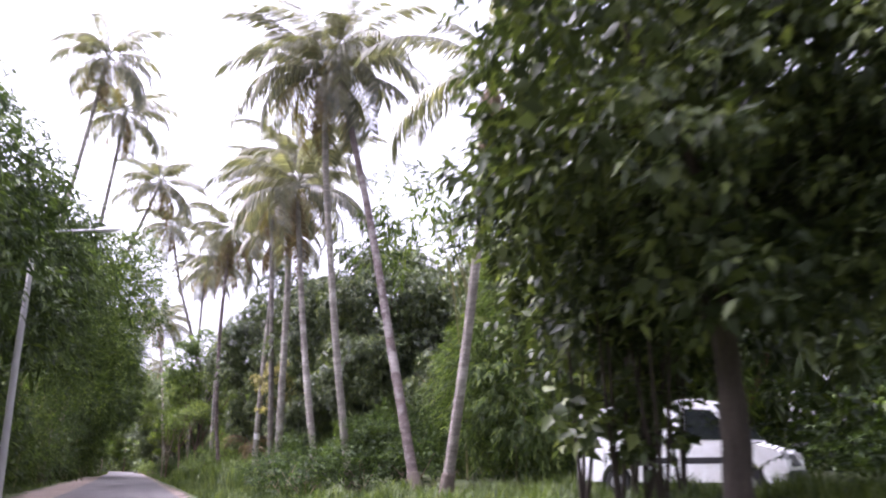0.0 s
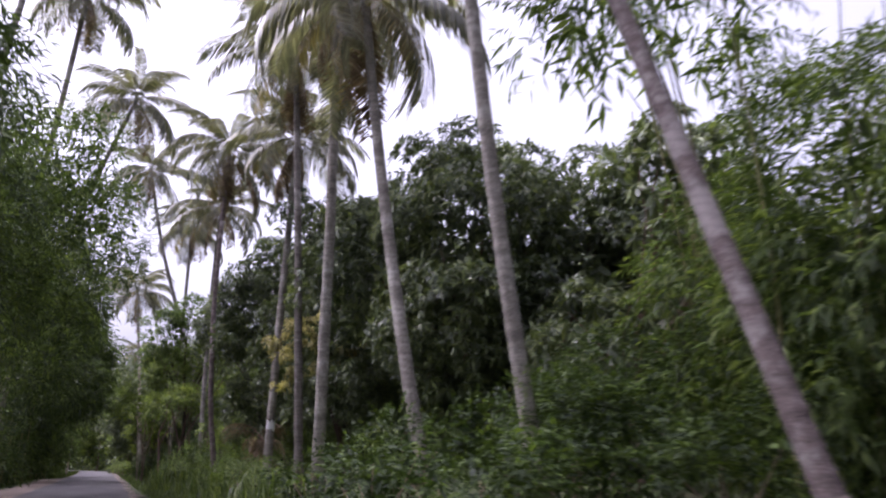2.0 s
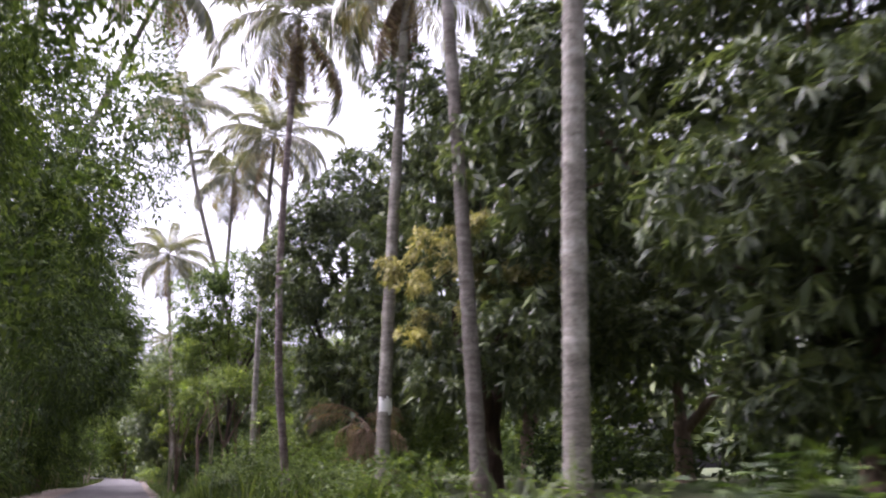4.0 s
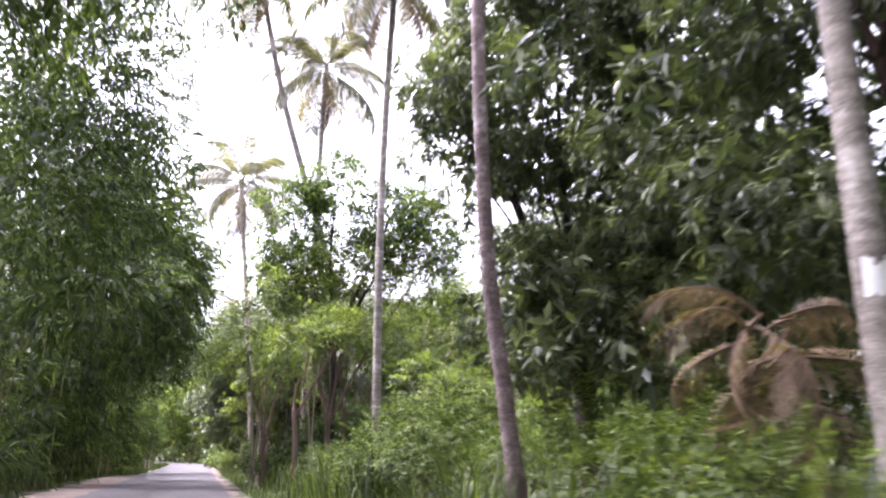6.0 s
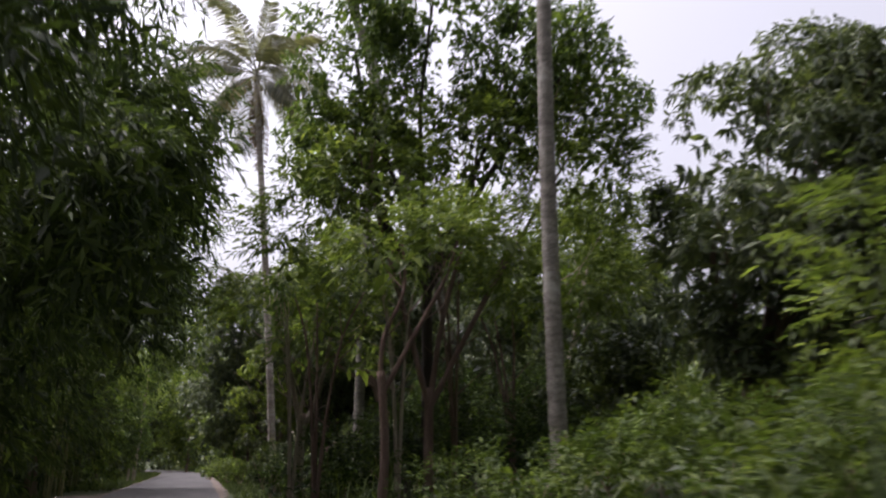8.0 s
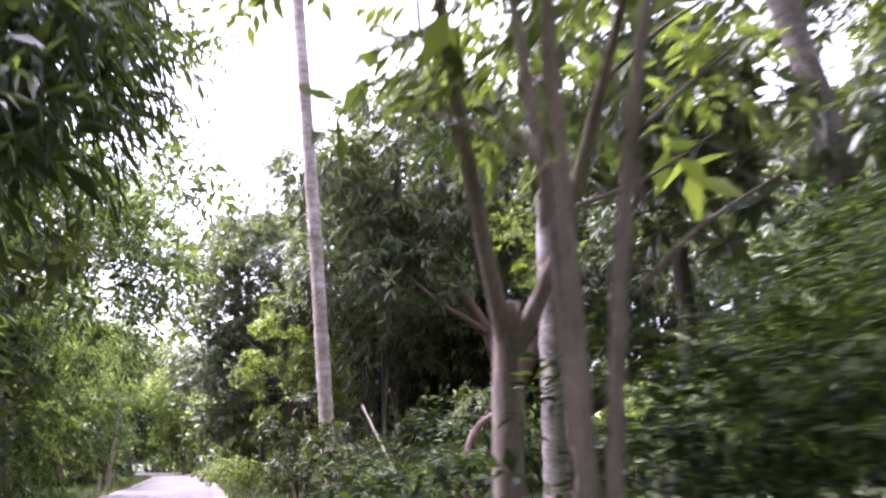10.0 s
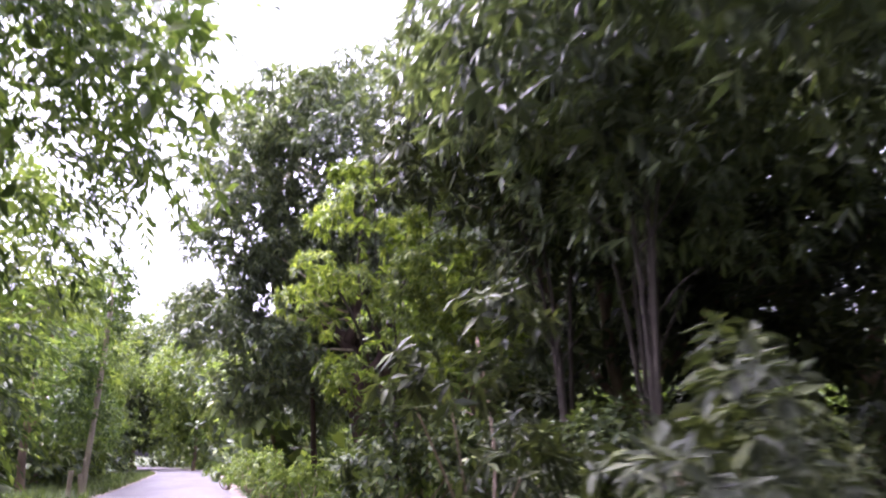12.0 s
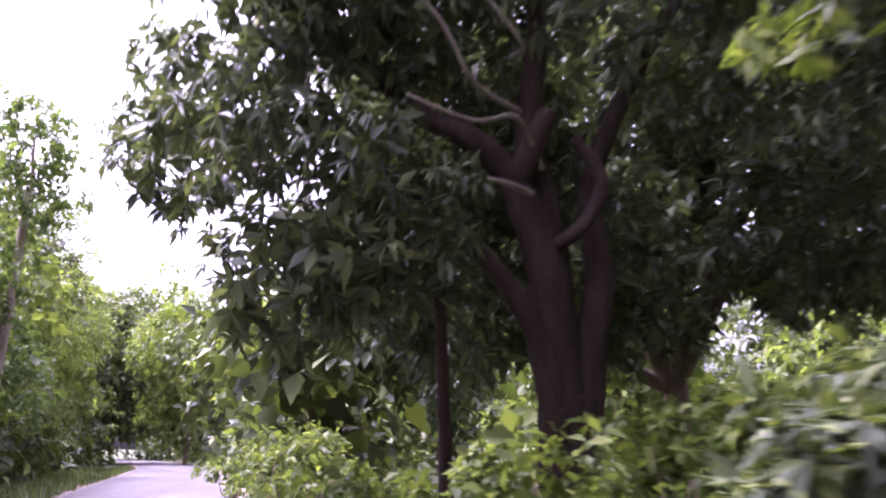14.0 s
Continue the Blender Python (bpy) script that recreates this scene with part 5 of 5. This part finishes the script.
# ---- parked van ----
def white_van(x, y, z, heading):
    WHITE = plain("white_van_paint", (0.87, 0.87, 0.87), 0.35, 0, 0.5)
    BLACK = plain("black_plastic", (0.02, 0.02, 0.022), 0.6)
    GLASS = plain("dark_window_glass", (0.015, 0.018, 0.02), 0.06, 0, 0.5)
    van = thing("van", x, y, z, "white delivery van parked on the grass verge", "van")
    van.rotation_euler = (0, 0, heading)
    van.scale = (1.0, 1.0, 1.14)
    L, W, H = 5.8, 1.95, 2.25
    # side outline, rear at 0 and nose at L
    side = [(0.0, 0.42), (-0.02, 0.9), (0.03, 1.5), (0.14, 2.08), (0.3, 2.22), (1.6, 2.28), (3.6, 2.28), (3.9, 2.2), (4.85, 1.25), (5.55, 1.08), (5.75, 0.85), (5.8, 0.45), (5.6, 0.36), (5.25, 0.36), (5.18, 0.62), (4.95, 0.8), (4.65, 0.8), (4.42, 0.62), (4.35, 0.36), (1.65, 0.36), (1.58, 0.62), (1.35, 0.8), (1.05, 0.8), (0.82, 0.62), (0.75, 0.36), (0.1, 0.36)]

    def inset(h):
        return 0.0 if h < 1.2 else 0.13 * ((h - 1.2) / 1.1) ** 1.5

    bm = bmesh.new()
    rows = []
    for s in (-1, 1):
        rows.append([bm.verts.new((px, s * (W / 2 - inset(pz)), pz)) for px, pz in side])
    n = len(side)
    for i in range(n):
        j = (i + 1) % n
        bm.faces.new([rows[0][i], rows[0][j], rows[1][j], rows[1][i]])
    bm.faces.new(rows[0][::-1])
    bm.faces.new(rows[1])
    bmesh.ops.bevel(bm, geom=[e for e in bm.edges if len(e.link_faces) == 2 and e.calc_face_angle(0) > 1.2 and abs(e.verts[0].co.y - e.verts[1].co.y) < 0.2], offset=0.05, segments=2, affect="EDGES")
    bmesh.ops.recalc_face_normals(bm, faces=bm.faces)
    body = part("body", bm, WHITE, van)

    def panel(name, pts, material, s, proud=0.006, parent=van, label=""):
        b = bmesh.new()
        vs = [b.verts.new((px, s * (W / 2 - inset(pz) + proud), pz)) for px, pz in pts]
        f = b.faces.new(vs)
        ex = bmesh.ops.extrude_face_region(b, geom=[f])
        for v in [v for v in ex["geom"] if isinstance(v, bmesh.types.BMVert)]:
            v.co.y -= s * 0.03
        bmesh.ops.recalc_face_normals(b, faces=b.faces)
        return part(name, b, material, parent, label)

    for s in (-1, 1):
        panel("door_window", [(3.25, 1.32), (4.55, 1.32), (3.95, 2.0), (3.25, 2.05)], GLASS, s)
        panel("rub_strip", [(1.75, 0.78), (3.0, 0.78), (3.0, 0.92), (1.75, 0.92)], BLACK, s)
        panel("rub_strip", [(3.2, 0.78), (4.2, 0.78), (4.2, 0.92), (3.2, 0.92)], BLACK, s)
        panel("crease", [(0.35, 1.62), (1.45, 1.62), (1.45, 1.64), (0.35, 1.64)], BLACK, s, 0.003)
        panel("crease", [(1.8, 1.62), (3.0, 1.62), (3.0, 1.64), (1.8, 1.64)], BLACK, s, 0.003)
        panel("tail_lamp", [(0.02, 0.95), (0.06, 0.95), (0.06, 1.2), (0.02, 1.2)], plain("red_lamp", (0.4, 0.02, 0.02), 0.2), s)
        for wx in (1.2, 4.8):
            b = bmesh.new()
            bmesh.ops.create_cone(b, cap_ends=True, segments=20, radius1=0.35, radius2=0.35, depth=0.22, matrix=pose(wx, s * (W / 2 - 0.13), 0.35, 90))
            bmesh.ops.bevel(b, geom=[e for e in b.edges if len(e.link_faces) == 2 and e.calc_face_angle(0) > 1], offset=0.03, segments=2, affect="EDGES")
            wheel = part("wheel", b, plain("rubber", (0.02, 0.02, 0.02), 0.8), van)
            b = bmesh.new()
            bmesh.ops.create_cone(b, cap_ends=True, segments=16, radius1=0.2, radius2=0.17, depth=0.05, matrix=pose(wx, s * (W / 2 - 0.02), 0.35, 90))
            part("rim", b, plain("grey_rim", (0.4, 0.4, 0.42), 0.4, 0.6), wheel)
        b = bmesh.new()
        bmesh.ops.create_cube(b, size=1, matrix=Matrix.Translation((4.45, s * 1.1, 1.38)) @ Matrix.Diagonal((0.12, 0.2, 0.26, 1)))
        bmesh.ops.bevel(b, geom=list(b.edges), offset=0.03, segments=2, affect="EDGES")
        part("wing_mirror", b, BLACK, van)
        b = bmesh.new()
        bmesh.ops.create_cube(b, size=1, matrix=pose(5.68, s * 0.72, 0.93, 0, -25, 0) @ Matrix.Diagonal((0.12, 0.4, 0.2, 1)))
        bmesh.ops.bevel(b, geom=list(b.edges), offset=0.03, segments=2, affect="EDGES")
        part("headlamp", b, plain("lamp_glass", (0.5, 0.5, 0.5), 0.1, 0.3), van)
    for name, a, b2, wid, mat in (("windscreen", (3.98, 2.14), (4.8, 1.32), 0.82, GLASS), ("grille", (5.68, 0.98), (5.82, 0.72), 0.4, BLACK), ("bumper", (5.84, 0.62), (5.84, 0.36), 0.96, BLACK)):
        b = bmesh.new()
        d = Vector((b2[1] - a[1], 0, a[0] - b2[0])).normalized() * -0.008
        if d.x < 0:
            d = -d
        vs = [b.verts.new(Vector(p) + d) for p in ((a[0], -wid * 0.9, a[1]), (a[0], wid * 0.9, a[1]), (b2[0], wid, b2[1]), (b2[0], -wid, b2[1]))]
        f = b.faces.new(vs)
        ex = bmesh.ops.extrude_face_region(b, geom=[f])
        for v in [v for v in ex["geom"] if isinstance(v, bmesh.types.BMVert)]:
            v.co -= d * 5
        bmesh.ops.recalc_face_normals(b, faces=b.faces)
        part(name, b, mat, van)
    return van


VX, VY = 11.3, 23.2
HEAD = radians(-52)
white_van(VX + 0.975 * 0.788, VY + 0.975 * 0.616, float(ground_z(12.5, 22.0)), HEAD)

# ---- street lamp on the far side of the road ----
GALV = plain("galvanised_steel", (0.45, 0.46, 0.47), 0.5, 0.5)
lamp = thing("street_lamp", -5.4, 34.0, float(ground_z(-5.4, 34)) - 0.1, "grey street lamp with a long arm over the road", "street lamp")
rng = np.random.default_rng(9)
part_mesh("pole", tube_mesh("pole", [(0, 0, 0), (0.1, 0, 5), (0.3, 0, 10.1)], [0.14, 0.12, 0.09], 12), plain("pale_concrete", (0.42, 0.41, 0.39), 0.8), lamp)
part_mesh("arm", tube_mesh("arm", smooth_line([(0.3, 0, 9.75), (1.2, 0, 9.9), (2.3, 0, 10.02)], 5), np.full(11, 0.03), 8), GALV, lamp)
bm = bmesh.new()
bmesh.ops.create_uvsphere(bm, u_segments=16, v_segments=8, radius=1, matrix=pose(2.75, 0, 10.06, 0, -6, 0) @ Matrix.Diagonal((0.5, 0.16, 0.1, 1)))
part("lamp_head", bm, plain("white_lamp_housing", (0.8, 0.8, 0.8), 0.4), lamp, "white lamp housing", True)

# ---- short weathered posts at the far verge ----
for x, y, h, tilt in ((-9.2, 139.9, 0.95, 4), (-8.85, 140.2, 0.8, -5)):
    bm = bmesh.new()
    bmesh.ops.create_cube(bm, size=1, matrix=pose(0, 0, h / 2 - 0.1, 0, tilt, 12) @ Matrix.Diagonal((0.16, 0.14, h + 0.2, 1)))
    bmesh.ops.subdivide_edges(bm, edges=list(bm.edges), cuts=2)
    for k, v in enumerate(bm.verts):
        v.co.x += 0.012 * math.sin(k * 2.7)
        v.co.y += 0.012 * math.sin(k * 1.9 + 1)
    bmesh.ops.bevel(bm, geom=[e for e in bm.edges if e.calc_face_angle(0) > 1], offset=0.015, segments=1, affect="EDGES")
    post = part("post", bm, PALE_BARK)
    post.location = (x, y, float(ground_z(x, y)))
    tagged(post, "short weathered tan wooden post on the verge", "post", "posts on the verge")

# ---- a dead bare stick and a broken branch in the verge ----
for label, pts, r, mat in (("bare dead stick leaning out of the bushes", [(0.7, 107.4, 2.6), (0.92, 106.9, 2.0), (1.25, 106.2, 1.1), (1.6, 105.6, 0.0)], 0.03, PALE_BARK), ("broken brown branch stump in the verge", [(1.3, 100.7, 0.0), (1.3, 100.8, 1.2), (1.5, 101.0, 1.8), (1.9, 101.2, 2.1)], 0.07, RED_BARK)):
    rng = np.random.default_rng(77)
    o = pts[-1] if r < 0.05 else pts[0]
    stick = part_mesh("dead_branch", tube_mesh("dead_branch", smooth_line(pts, 5) - np.array(o), np.linspace(r, r * 0.6, 16), 8, 0.08, rng), mat)
    stick.location = o
    tagged(stick, label, "branch")

# ---- dry fallen palm leaves hanging over the bushes ----
heap = thing("dry_frond_heap", 5.6, 63.0, float(ground_z(5.6, 63.0)), "heap of dry brown palm fronds hung over the bushes", "palm fronds")
for k in range(17):
    fr = new("dry_frond", DRY_FRONDS[k % 3])
    fr.parent = heap
    fr.matrix_local = Matrix.Translation((B.uniform(-0.3, 0.3), B.uniform(-0.3, 0.3), 2.3 + B.uniform(-0.3, 0.35))) @ pose(0, 0, 0, 0, 0, k * 137.5 + B.uniform(-14, 14)) @ pose(0, 0, 0, B.uniform(-75, 75), -B.uniform(-60, 30), 0) @ Matrix.Scale(B.uniform(0.55, 0.8), 4)
